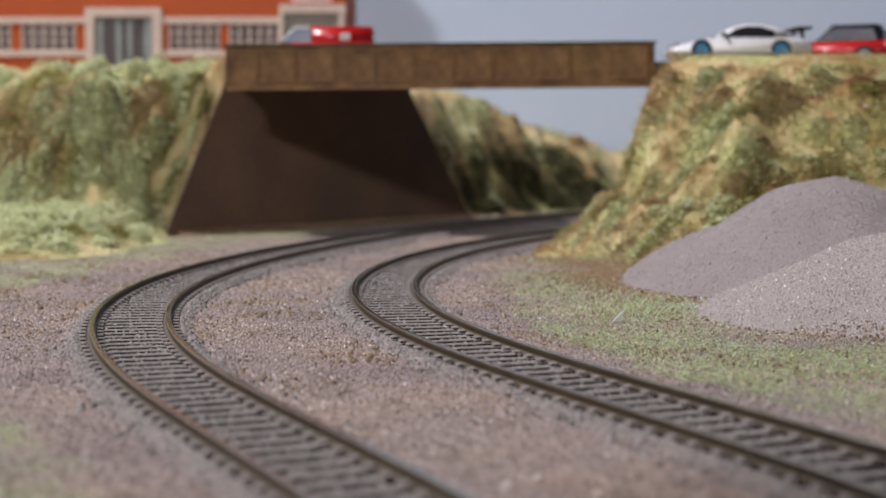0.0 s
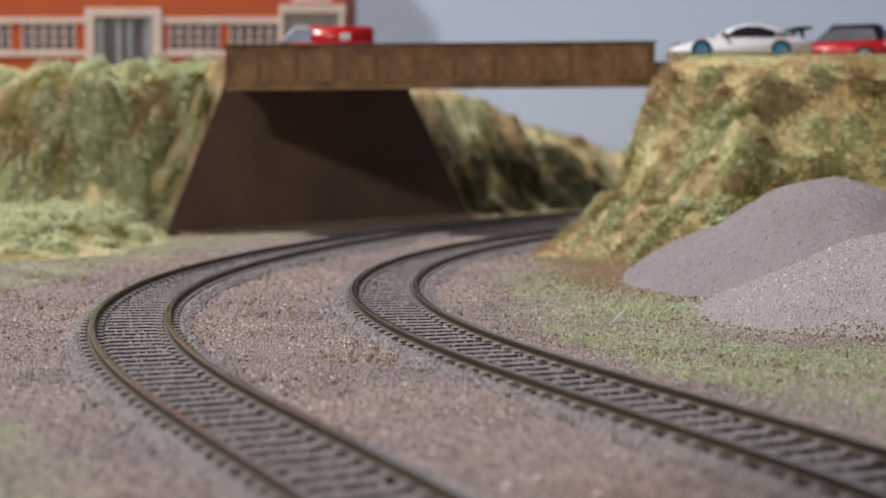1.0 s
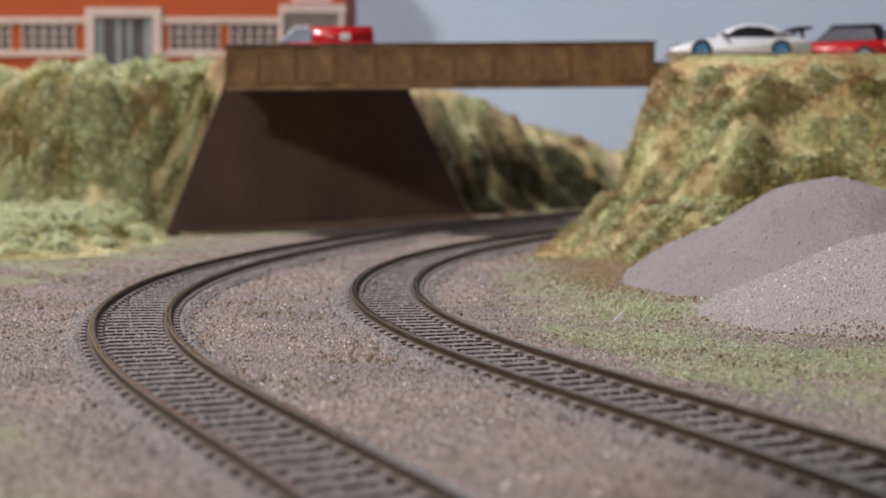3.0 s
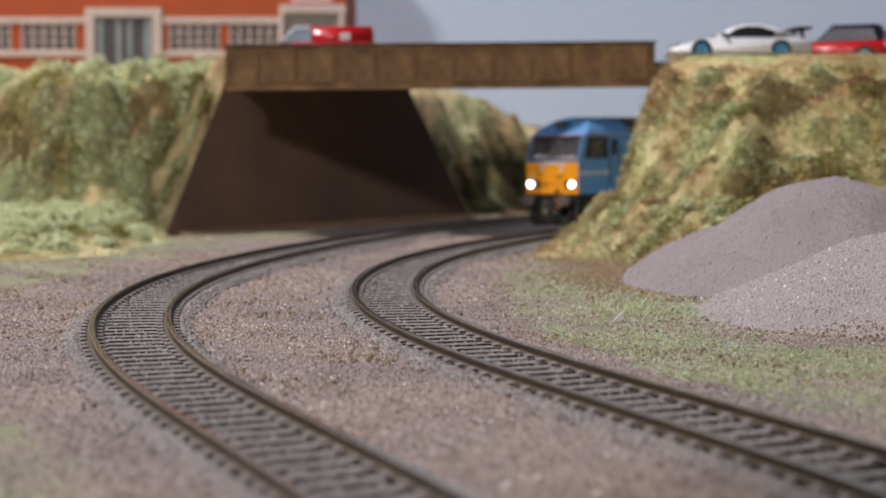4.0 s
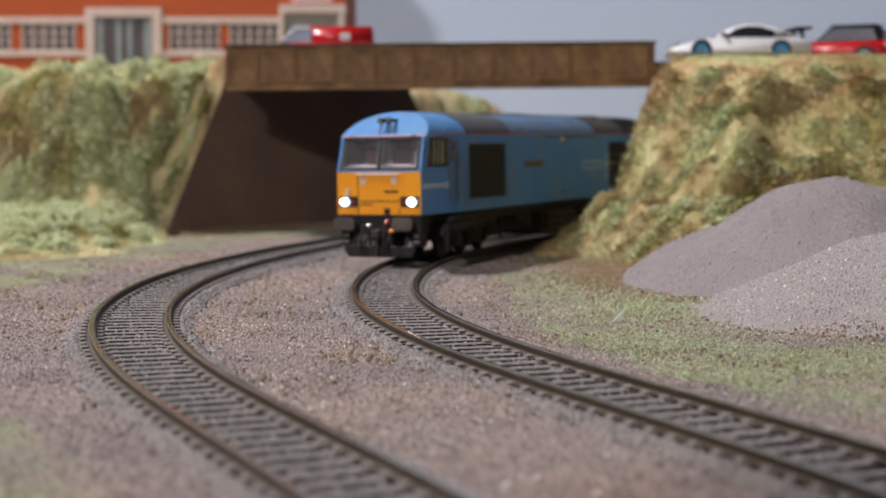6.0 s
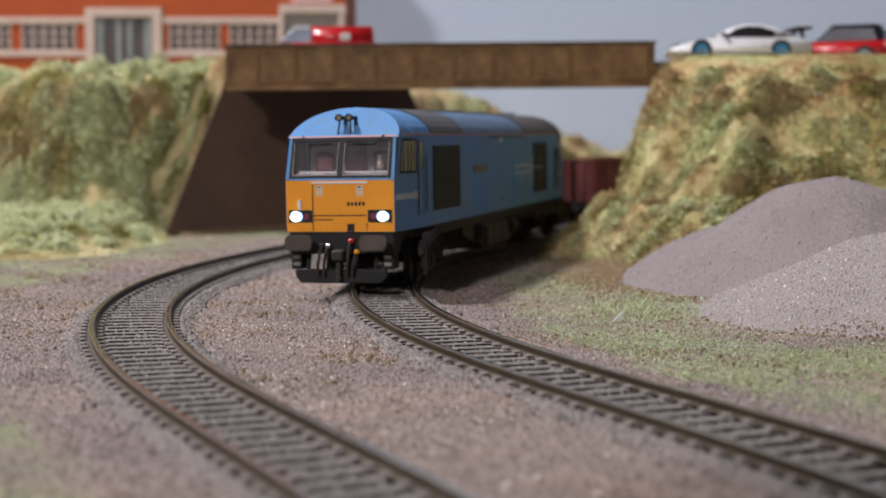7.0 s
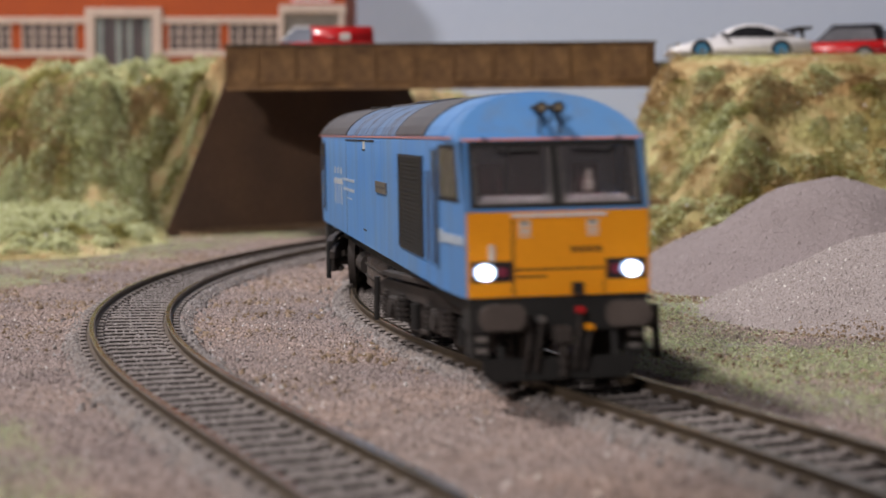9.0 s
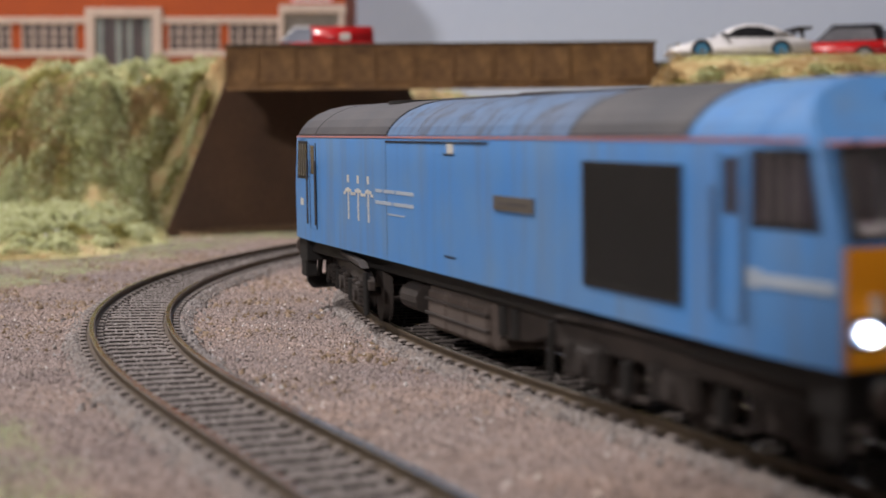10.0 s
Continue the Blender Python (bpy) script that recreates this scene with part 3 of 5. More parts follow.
def build_scatter():
    # sand over the flat ground
    n = 190000
    y = 150 + 560 * rng.random(n) ** 1.15
    x = (rng.random(n) - 0.5) * 0.66 * y
    di, do = INNER.side_of(x, y), OUTER.side_of(x, y)
    free = (np.abs(di) > 13.2 + rng.normal(0, 1.0, n)) & (np.abs(do) > 13.2 + rng.normal(0, 1.0, n)) & (height_left(x, y) < 3) & (height_right(x, y) < 3)
    gx, gy = x[free], y[free]
    near = np.minimum(np.abs(di), np.abs(do))[free]
    bed = np.interp(near, [12.3, 13.4, 15.2, 16.0], [1.5, 0.95, 0.2, 0.0])
    size = rng.uniform(0.15, 0.47, len(gx)) * (1 + 1.0 * (rng.random(len(gx)) > 0.985))
    tagged(grains("sand_grain", gx, gy, lumpy(gx, gy, 30, 0.4) * 0.5 + lumpy(gx, gy, 11, 2.4) * 0.2 - 0.25 + bed, size, M_GRAIN), "loose pinkish brown sand grains", "sand", kind="stuff")
    n = 30000
    y = 165 + 480 * rng.random(n)
    x = (rng.random(n) - 0.5) * 0.64 * y
    di, do = INNER.side_of(x, y), OUTER.side_of(x, y)
    ok = (np.abs(di) > 15) & (np.abs(do) > 15) & (height_left(x, y) < 2) & (height_right(x, y) < 2)
    rough = np.where(do < 0, smooth((y - 330) / 60) * 0.9, smooth((y - 250) / 80) * 0.55)
    ok &= rng.random(n) < rough * smooth(lumpy(x, y, 13, 8.0) * 1.2 + 0.35)
    x, y = x[ok], y[ok]
    tagged(grains("earth_clod", x, y, np.full(len(x), -0.1), 0.30 + 0.8 * rng.random(len(x)) ** 2.2, M_CLOD), "ochre brown clods lying in the sand", "earth", kind="stuff")
    # larger grey chips along the edges of the ballast
    for line in (INNER, OUTER):
        n = 1500
        s, side = rng.uniform(-20, 560, n), rng.choice([-1, 1], n) * (11.5 + np.abs(rng.normal(0, 3.2, n)))
        x, y, _ = line.at(s, side)
        ok = rng.random(n) < 0.35 + 0.65 * smooth(lumpy(x, y, 9, 1.0))
        tagged(grains("ballast_chip", x[ok], y[ok], np.interp(np.abs(side), [11.0, 12.3, 13.4, 15.2], [1.0, 1.3, 0.7, 0.0])[ok], rng.uniform(0.45, 1.0, ok.sum()), M_BALLAST), "grey stone chips beside the sleepers", "ballast", kind="stuff")
    # brown earth between the foot of the bank and the heap
    n = 11000
    x, y = rng.normal(64, 13, n), rng.normal(540, 42, n)
    ok = (INNER.side_of(x, y) > 18) & (height_right(x, y) < 14)
    x, y = x[ok], y[ok]
    tagged(grains("rusty_earth", x, y, np.maximum(height_right(x, y), 0) + 0.1, rng.uniform(0.25, 0.7, len(x)), M_RUSTY_EARTH), "rusty brown loose earth at the foot of the bank", "earth", kind="stuff")
    n = 1500
    a, r = rng.uniform(-2.4, -1.0, n), rng.uniform(30, 58, n)
    x, y = 122 + r * np.cos(a), 402 + r * np.sin(a)
    tagged(grains("heap_debris", x, y, 24.5 * np.clip(1.0 - r / 54, 0, 1) + 0.3, rng.uniform(0.25, 0.7, n), M_CLOD), "brown crumbs round the foot of the gravel heap", "earth", kind="stuff")
    # rust and dirt gathered along the foot of the abutment
    n = 3500
    u, off = rng.uniform(-30, WALL_LEN, n), np.abs(rng.normal(0, 3.0, n)) + 0.6
    x, y = WALL_A[0] + WALL_DIR[0] * u + WALL_DIR[1] * off, WALL_A[1] + WALL_DIR[1] * u - WALL_DIR[0] * off
    tagged(grains("wall_dirt", x, y, np.clip(2.4 - off * 0.5, 0, 3), rng.uniform(0.4, 1.0, n), M_RUSTY_EARTH), "rusty dirt along the foot of the abutment", "earth", kind="stuff")
    # white specks standing for bright glints on the banks and the sand
    for fn, x0, x1, y0, y1, n in ((height_left, -230, -100, 600, 740, 50), (height_right, 45, 200, 500, 690, 90), (None, -70, 110, 240, 560, 130)):
        x, y = rng.uniform(x0, x1, n), rng.uniform(y0, y1, n)
        h = fn(x, y) + 2.2 if fn else np.full(n, 0.3)
        ok = (h > 4) if fn else (np.abs(INNER.side_of(x, y)) > 14) & (np.abs(OUTER.side_of(x, y)) > 14)
        tagged(grains("glint_speck", x[ok], y[ok], h[ok], rng.uniform(0.25, 0.6, ok.sum()) * (1.3 if fn else 0.7), M_GLINT_SPECK), "tiny glossy white specks painted in for glints", "speck", kind="stuff")
    # finer grey ballast among and beside the sleepers
    for line in (INNER, OUTER):
        n = 60000
        s, side = rng.uniform(-40, 640, n), rng.choice([-1, 1], n) * 14.5 * rng.random(n)
        x, y, _ = line.at(s, side)
        low = np.abs(side) < 11.0
        ok = (np.abs(np.abs(side) - 8.75) > 1.4)
        phase = np.mod(s + 56, 6.1)
        between = (phase > 1.9) & (phase < 4.2)
        dust = lumpy(x, y, 8, 6.0 if line is INNER else 2.0) + 0.5 * lumpy(x, y, 3.5, 1.0)
        filled = dust > (0.02 if line is INNER else np.interp(y, [200, 260, 320], [-0.15, 0.05, 0.42]))
        ok &= (~low) | (between & filled) | (rng.random(n) < 0.12)
        tagged(grains("ballast_grain", x[ok], y[ok], np.where(low, np.where(between, rng.uniform(0.2, 1.25, n), 1.45), np.interp(np.abs(side), [11.0, 12.3, 13.4, 15.2], [1.0, 1.3, 0.7, -0.2]) + rng.uniform(-0.1, 0.25, n))[ok], rng.uniform(0.25, 0.55, n)[ok], M_BALLAST), "fine grey ballast between the sleepers", "ballast", kind="stuff")
    # grass on the banks
    n = 150000
    x, y = rng.uniform(-400, 330, n), rng.uniform(370, 1150, n)
    seen = (np.abs(x) < 0.31 * y + 15)
    x, y = x[seen], y[seen]
    h = height_left(x, y)
    ok = h > 0.5
    x, y, h = x[ok], y[ok], h[ok]
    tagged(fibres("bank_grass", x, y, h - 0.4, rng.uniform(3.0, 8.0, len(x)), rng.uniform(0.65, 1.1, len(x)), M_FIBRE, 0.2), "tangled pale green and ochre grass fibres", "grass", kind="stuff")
    n = 105000
    x, y = rng.uniform(20, 240, n), rng.uniform(490, 800, n)
    h = height_right(x, y)
    ok = (h > 0.5) & (x < 0.31 * y + 15)
    x, y, h = x[ok], y[ok], h[ok]
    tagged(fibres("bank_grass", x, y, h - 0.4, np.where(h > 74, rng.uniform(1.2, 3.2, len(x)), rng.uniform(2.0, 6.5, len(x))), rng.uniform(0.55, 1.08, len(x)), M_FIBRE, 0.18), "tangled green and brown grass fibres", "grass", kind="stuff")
    # clumps of lichen pressed into the banks
    def lichen(height, x0, x1, y0, y1, count, material, label, lowest, r0=3.5, r1=8.0, m=230, highest=70, crumbs=3, crumb=0.5):
        cx, cy = rng.uniform(x0, x1, count * 30), rng.uniform(y0, y1, count * 30)
        ch = height(cx, cy)
        ok = (ch > lowest) & (ch < highest) & (np.abs(cx) < 0.30 * cy)
        cx, cy = cx[ok][:count], cy[ok][:count]
        r = rng.uniform(r0, r1, len(cx))
        a, q = rng.uniform(0, 6.283, (len(cx), m)), np.sqrt(rng.random((len(cx), m)))
        x, y = (cx[:, None] + np.cos(a) * q * r[:, None]).ravel(), (cy[:, None] + np.sin(a) * q * r[:, None] * 0.8).ravel()
        h = height(x, y)
        bulge = ((1 - q ** 2) * r[:, None] * 0.6).ravel()
        keep = h > 1.0
        x, y, z = x[keep], y[keep], (h + bulge)[keep]
        few = np.arange(len(x)) % 4 >= crumbs
        tagged(grains("lichen_clump", x[~few], y[~few], z[~few] + rng.uniform(-0.6, 0.5, (~few).sum()), rng.uniform(0.6, 1.7, (~few).sum()) * crumb, material), label, "lichen", kind="stuff")
        tagged(fibres("lichen_fibre", x[few], y[few], z[few] - 0.5, rng.uniform(1.5, 4.0, few.sum()), rng.uniform(0.7, 1.1, few.sum()), material, 0.2), label, "lichen", kind="stuff")
    for mat, label, count in ((M_TUFT_PALE, "pale green lichen clumps on the bank", 46), (M_TUFT_RUST, "rusty brown lichen clumps on the bank", 44), (M_TUFT_OLIVE, "olive lichen clumps on the bank", 36)):
        lichen(height_right, 45, 205, 500, 700, {M_TUFT_PALE: 90, M_TUFT_RUST: 80, M_TUFT_OLIVE: 28}[mat], mat, label, 4, 4.0, 9.0, 260, 70, 1, 0.4)
        lichen(height_left, -20, 190, 860, 1050, count // 2, mat, label, 4)
    pale, rust, olive = "pale green lichen clumps on the bank", "rusty brown lichen clumps on the bank", "olive lichen clumps on the bank"
    for x0, x1, y0, y1, count, mat, label, lo, hi, r1 in ((-245, -122, 600, 730, 110, M_TUFT_PALE, pale, 6, 33, 12), (-215, -126, 545, 690, 42, M_TUFT_PALE, pale, 1, 12, 8), (-215, -126, 545, 700, 14, M_TUFT_OLIVE, olive, 3, 20, 6), (-200, -126, 560, 720, 14, M_TUFT_RUST, rust, 5, 34, 6), (-160, -122, 600, 760, 20, M_TUFT_RUST, rust, 38, 66, 8), (-170, -118, 640, 770, 34, M_TUFT_PALE, pale, 26, 62, 8),
                                                          (-245, -172, 560, 740, 40, M_TUFT_RUST, rust, 24, 66, 10), (-245, -165, 560, 760, 30, M_TUFT_OLIVE, olive, 24, 72, 10),
                                                          (-188, -150, 560, 740, 46, M_TUFT_PALE, pale, 44, 64, 11), (-140, -112, 690, 765, 26, M_TUFT_OLIVE, olive, 4, 70, 6), (-240, -112, 600, 790, 60, M_TUFT_PALE, pale, 64, 82, 9)):
        lichen(height_left, x0, x1, y0, y1, count, mat, label, lo, 4.0, r1, 280, hi, 2, 0.55)
    # Dark green clumps added where the bridge's shade darkens the lower far bank.
    lichen(height_left, -10, 150, 860, 985, 110, M_TUFT_SHADE, "dark green bushes toned for bridge shade along the foot of the far bank", 1, 4.0, 9.0, 160, 34, 2, 0.6)
    # thin green grass on the flat
    n = 420000
    y = rng.uniform(170, 760, n)
    x = (rng.random(n) - 0.5) * 0.66 * y
    ok = (rng.random(n) < green_patch(x, y) * (0.85 + 0.5 * lumpy(x, y, 17, 7.0))) & (height_left(x, y) < 6) & (height_right(x, y) < 6)
    x, y = x[ok], y[ok]
    h = np.maximum(np.maximum(height_left(x, y), height_right(x, y)), 0)
    tagged(fibres("ground_grass", x, y, h - 0.2, rng.uniform(0.8, 3.2, len(x)), rng.uniform(0.78, 1.1, len(x)), M_FIBRE_GREEN, 0.06), "thin green and straw grass fibres on the flat ground", "grass", kind="stuff")
    n = 42000
    y = 190 + 560 * rng.random(n)
    x = (rng.random(n) - 0.5) * 0.66 * y
    ok = (rng.random(n) < green_patch(x, y) * (0.45 + 0.5 * lumpy(x, y, 15, 4.0))) & (height_left(x, y) < 9) & (height_right(x, y) < 9)
    x, y = x[ok], y[ok]
    h = np.maximum(np.maximum(height_left(x, y), height_right(x, y)), 0)
    tagged(grains("turf_crumb", x, y, h - 0.05, rng.uniform(0.14, 0.34, len(x)), M_TURF), "brown and green crumbs of scattered turf", "turf", kind="stuff")
    bm = B()
    prism(bm, [(-1.2, 0.2), (1.0, 0.6), (1.6, 3.4), (0.7, 2.6)], -0.15, 0.15)
    scrap = part("paper_scrap", bm, M_WHITE)
    scrap.matrix_basis = at(43, 383, 0.2, 0, 12, 25)
    tagged(scrap, "small white folded paper scrap in the grass", "scrap")
    n = 240
    x, y = rng.normal(50, 9, n), rng.normal(408, 15, n)
    tagged(fibres("straw_tuft", x, y, np.zeros(n), rng.uniform(4, 9, n), rng.uniform(0.5, 1.0, n), M_FIBRE_GREEN, 0.09), "long pale straw fibres standing out of the grass", "grass", kind="stuff")


def build_heap(cx, cy, radius, top, label, n, base=M_GRAVEL, loose=M_GRAVEL_GRAIN):
    """A heap of loose gravel: a rounded cone with a slumped foot."""
    ob = thing("gravel_heap", label, "gravel heap", group="gravel heaps")

    def h(x, y):
        r = np.hypot(x - cx, y - cy) / radius + lumpy(x, y, 16, cx) * 0.05
        return top * np.clip(1.02 - r, 0, 1) ** 0.92 * 1.03 - 3.0 * np.exp(-(r / 0.14) ** 2) - 0.3 + lumpy(x, y, 6, 1.0) * 0.25
    xs = np.arange(-radius * 1.1, radius * 1.1, 2.0)
    gx, gy = np.meshgrid(cx + xs, cy + xs)
    k = len(xs)
    i, j = np.meshgrid(np.arange(k - 1), np.arange(k - 1))
    a = (j * k + i).ravel()
    core = stuff_mesh("core", np.stack([gx.ravel(), gy.ravel(), h(gx, gy).ravel()], 1), np.stack([a, a + 1, a + k + 1, a + k], 1), base, ob)
    core.data.shade_smooth()
    r, t = radius * np.sqrt(rng.random(n)) * 1.04, rng.uniform(0, 6.283, n)
    x, y = cx + r * np.cos(t), cy + r * np.sin(t)
    tagged(grains("gravel_grain", x, y, h(x, y) + 0.05, rng.uniform(0.18, 0.48, n) * (1 + 0.8 * (rng.random(n) > 0.985)), loose, ob), "loose grey gravel grains", kind="stuff")


build_room()
build_ground()
build_backdrop()
build_banks()
build_abutment()
build_bridge()
build_track("railway_track", OUTER, -60, 900, "curved model railway track on grey-brown sleepers, outer line")
build_track("railway_track", INNER, -60, 1150, "curved model railway track on grey-brown sleepers, inner line")
build_heap(124, 492, 66, 36.5, "large heap of fine purple-grey gravel against the bank, toned darker for shade", 24000, M_FINES_SHADED, M_FINES_SHADED_GRAIN)
build_heap(122, 402, 54, 24.5, "smaller heap of pinkish grey gravel in front of another", 34000)
build_scatter()


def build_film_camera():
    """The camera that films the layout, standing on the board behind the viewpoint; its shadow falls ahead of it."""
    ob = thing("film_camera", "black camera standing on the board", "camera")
    # Body stays out of view; outline shaped to throw the near ground's shadow.
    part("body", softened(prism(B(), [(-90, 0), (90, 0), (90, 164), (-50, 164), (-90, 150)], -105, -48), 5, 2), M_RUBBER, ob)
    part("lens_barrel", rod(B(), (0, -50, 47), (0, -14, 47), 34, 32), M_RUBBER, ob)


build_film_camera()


# ---- the brick factory at the back ----
def build_factory():
    Y = 1000.0

    def X(p):
        return (p - 784) / 2750 * Y

    def Z(p):
        return 47 + (237 - p) / 2750 * Y
    ob = thing("factory_building", "orange brick factory with cream window bands and a glazed door", "building")
    bm = B()
    box(bm, -420, X(613), Y, Y + 120, 78, 190, 0.3)
    part("wall", bm, M_BRICK, ob, "orange brick wall")
    bm = B()
    box(bm, -422, X(613) + 2, Y - 2, Y + 122, 190, 196, 0.5)
    part("roof", bm, M_SHUTTER, ob)
    for y0, y1 in ((33, 44), (91, 102)):
        for x0, x1 in ((-420, X(157)), (X(291), X(407)), (X(407), X(497))):
            bm = B()
            box(bm, x0, x1 - 0.1, Y - 1.6, Y, Z(y1), Z(y0), 0.2)
            part("trim_band", bm, M_CREAM, ob, "cream stone band")
    # windows: a cream frame, dark panes, cream glazing bars
    for a, b in ((-60, 24), (46, 138), (304, 390), (410, 496)):
        bm = B()
        box(bm, X(a), X(b), Y - 0.35, Y + 0.5, Z(90), Z(45))
        win = part("window", bm, M_PANE, ob, "dark multi-pane window")
        n = 5
        for i in range(n + 1):
            bm = B()
            x = X(a) + (X(b) - X(a)) * i / n
            box(bm, x - 0.55, x + 0.55, Y - 1.2, Y - 0.3, Z(90), Z(45), 0.1)
            part("bar", bm, M_CREAM, win)
        for i in range(4):
            bm = B()
            z = Z(90) + (Z(45) - Z(90)) * i / 3
            box(bm, X(a), X(b), Y - 1.05, Y - 0.25, z - 0.4, z + 0.4, 0.1)
            part("bar", bm, M_CREAM, win)
    # the entrance
    for x0, x1, y0, y1 in ((157, 174, 17, 135), (274, 292, 17, 135), (174, 274, 17, 33)):
        bm = B()
        box(bm, X(x0), X(x1) - 0.05, Y - 3.0, Y, Z(y1), Z(y0), 0.3)
        part("door_surround", bm, M_CREAM, ob, "cream stone door surround")
    bm = B()
    box(bm, X(174), X(274), Y - 0.5, Y + 0.5, Z(135), Z(33))
    door = part("door", bm, M_PANE, ob, "glazed double door with dark panes")
    for a, b in ((176, 188), (210, 220), (230, 239), (259, 272)):
        bm = B()
        box(bm, X(a), X(b), Y - 1.1, Y - 0.4, Z(135), Z(36), 0.15)
        part("door_leaf", bm, M_CURTAIN, door)
    # loading bay with a canopy and a sign
    bm = B()
    box(bm, X(505), X(603), Y - 0.6, Y + 0.5, Z(135), Z(27))
    bay = part("roller_shutter", bm, M_SHUTTER, ob, "grey roller shutter")
    for i in range(9):
        bm = B()
        z = Z(125) + i * 4.3
        box(bm, X(506), X(602), Y - 1.1, Y - 0.5, z, z + 3.3, 0.25)
        part("slat", bm, M_SHUTTER, bay)
    for x0, x1, y0, y1 in ((497, 615, 12, 27), (497, 506, 27, 135), (602, 612, 27, 135)):
        bm = B()
        box(bm, X(x0), X(x1) - 0.05, Y - 4.0, Y + 0.2, Z(y1), Z(y0), 0.4)
        part("bay_frame", bm, M_CREAM, ob, "cream frame of the loading bay")
    bm = B()
    box(bm, X(517), X(592), Y - 1.6, Y - 0.2, Z(9), Z(-18), 0.3)
    sign = part("sign_board", bm, M_PINK, ob, "pink and white sign board")
    for i in range(3):
        bm = B()
        box(bm, X(523), X(586), Y - 1.9, Y - 1.5, Z(5 - i * 9), Z(1 - i * 9))
        part("lettering", bm, M_WHITE, sign)


# ---- road vehicles ----
def car_parts(ob, W, H, paint, rim, profile, roof, glass_side, wheel_x, wheel_r, cabin=None, window=M_CARGLASS):
    """Body from a side profile narrowed towards the roof; wheels with tyre and rim. x runs forward, base at z 0."""
    def shell(outline, w0, w1, z0, z1):
        bm = B()
        prism(bm, outline, -0.5, 0.5)
        for v in bm.verts:
            f = min(max((v.co.z - z0) / (z1 - z0), 0), 1)
            v.co.y *= w0 + (w1 - w0) * f
        return bm
    body = part("body", softened(shell(profile, W, W * 0.93, H * 0.25, H * 0.6), 0.55, 2), paint, ob, "", True)
    part("cabin", softened(shell(roof, W * 0.90, W * 0.68, H * 0.5, H), 0.5, 2), cabin or paint, ob, "", True)
    part("side_window", shell(glass_side, W * 0.945, W * 0.735, H * 0.5, H), window, ob, "tinted side window")
    for x in wheel_x:
        for side in (-1, 1):
            y = side * W * 0.46
            bm = rod(B(), (x, y - 1.0, wheel_r), (x, y + 1.0, wheel_r), wheel_r, 20)
            wheel = part("wheel", bm, M_RUBBER, ob, "black tyre")
            bm = rod(B(), (x, y + side * 0.6, wheel_r), (x, y + side * 1.2, wheel_r), wheel_r * 0.62, 16)
            rimp = part("rim", bm, rim, wheel, "coloured wheel rim")
            bm = rod(B(), (x, y + side * 1.1, wheel_r), (x, y + side * 1.45, wheel_r), wheel_r * 0.2, 8)
            part("hub", bm, M_STEEL, wheel)
    return body


def build_sports_car():
    ob = thing("toy_sports_car", "white toy sports car with blue wheels and black spoiler", "toy car", at(132, 700, 79.0, 0, 0, 181))
    W, H = 25, 17
    prof = [(-30, 3), (31, 2.2), (31.5, 4.5), (29, 6.5), (20, 9.0), (12, 10.0), (-24, 10.2), (-29.5, 9.2), (-30.5, 6)]
    roof = [(13, 9.3), (4, 15.0), (-1, 16.3), (-8, 16.4), (-15, 14.8), (-25, 9.6)]
    side = [(8.5, 10.2), (3, 14.3), (-2, 15.3), (-8, 15.2), (-14, 13.2), (-14, 10.4)]
    car_parts(ob, W, H, M_CARWHITE, M_BLUERIM, prof, roof, side, (18.5, -16.5), 4.7)
    bm = B()
    box(bm, -30.5, -23.5, -11.5, 11.5, 14.0, 15.1, 0.3)
    for s in (-8, 8):
        box(bm, -27.5, -26.0, s - 0.6, s + 0.6, 9.5, 14.3)
    part("spoiler", bm, M_BLACK, ob, "black rear spoiler")
    for s in (-1, 1):
        bm = rod(B(), (27.5, s * 9, 6.3), (29.8, s * 9.2, 5.9), 1.7, 12)
        part("headlight", bm, M_STEEL, ob)
        bm = B()
        box(bm, 7.5, 9.5, s * 11.2 - 1.2, s * 11.2 + 1.2, 10.8, 12.4, 0.4)
        part("mirror", bm, M_BLACK, ob)
        bm = B()
        box(bm, -31.0, -29.6, s * 9 - 2, s * 9 + 2, 6.8, 8.6, 0.3)
        part("tail_light", bm, M_REDPAINT, ob)
    bm = B()
    box(bm, -26, 27, -12.75, 12.75, 2.6, 3.6, 0.3)
    part("sill", bm, M_STEEL, ob, "grey lower sill")


def build_red_car():
    ob = thing("toy_hatchback", "red toy hatchback with a black roof on the bank", "toy car", at(184, 722, 77.6, 0, 0, 152))
    W, H = 23, 19
    prof = [(-22, 3), (23, 3), (23.4, 7), (21, 9.8), (12, 11.0), (-21, 11.4), (-22.6, 8)]
    roof = [(11, 10.4), (4, 17.6), (-2, 18.4), (-17, 18.0), (-20.5, 10.6)]
    side = [(8.5, 11.4), (3.2, 16.6), (-2, 17.2), (-16, 16.9), (-18.4, 11.6)]
    car_parts(ob, W, H, M_REDPAINT, M_STEEL, prof, roof, side, (14, -13), 4.6, M_CARGLASS, M_GREENHOUSE)
    bm = B()
    box(bm, -17.5, 3.8, -7.6, 7.6, 18.1, 19.0, 0.4)
    part("roof_panel", bm, M_BLACK, ob, "black roof panel")
    for s in (-1, 1):
        bm = B()
        box(bm, -23.2, -21.8, s * 9 - 1.8, s * 9 + 1.8, 8.4, 11.4, 0.3)
        part("tail_light", bm, M_PINK, ob)
    bm = B()
    box(bm, -20.4, -18.0, -8.2, 8.2, 11.8, 16.6, 0.3, Matrix.Rotation(radians(0), 4, "Y"))
    part("rear_window", bm, M_CARGLASS, ob, "dark rear window")


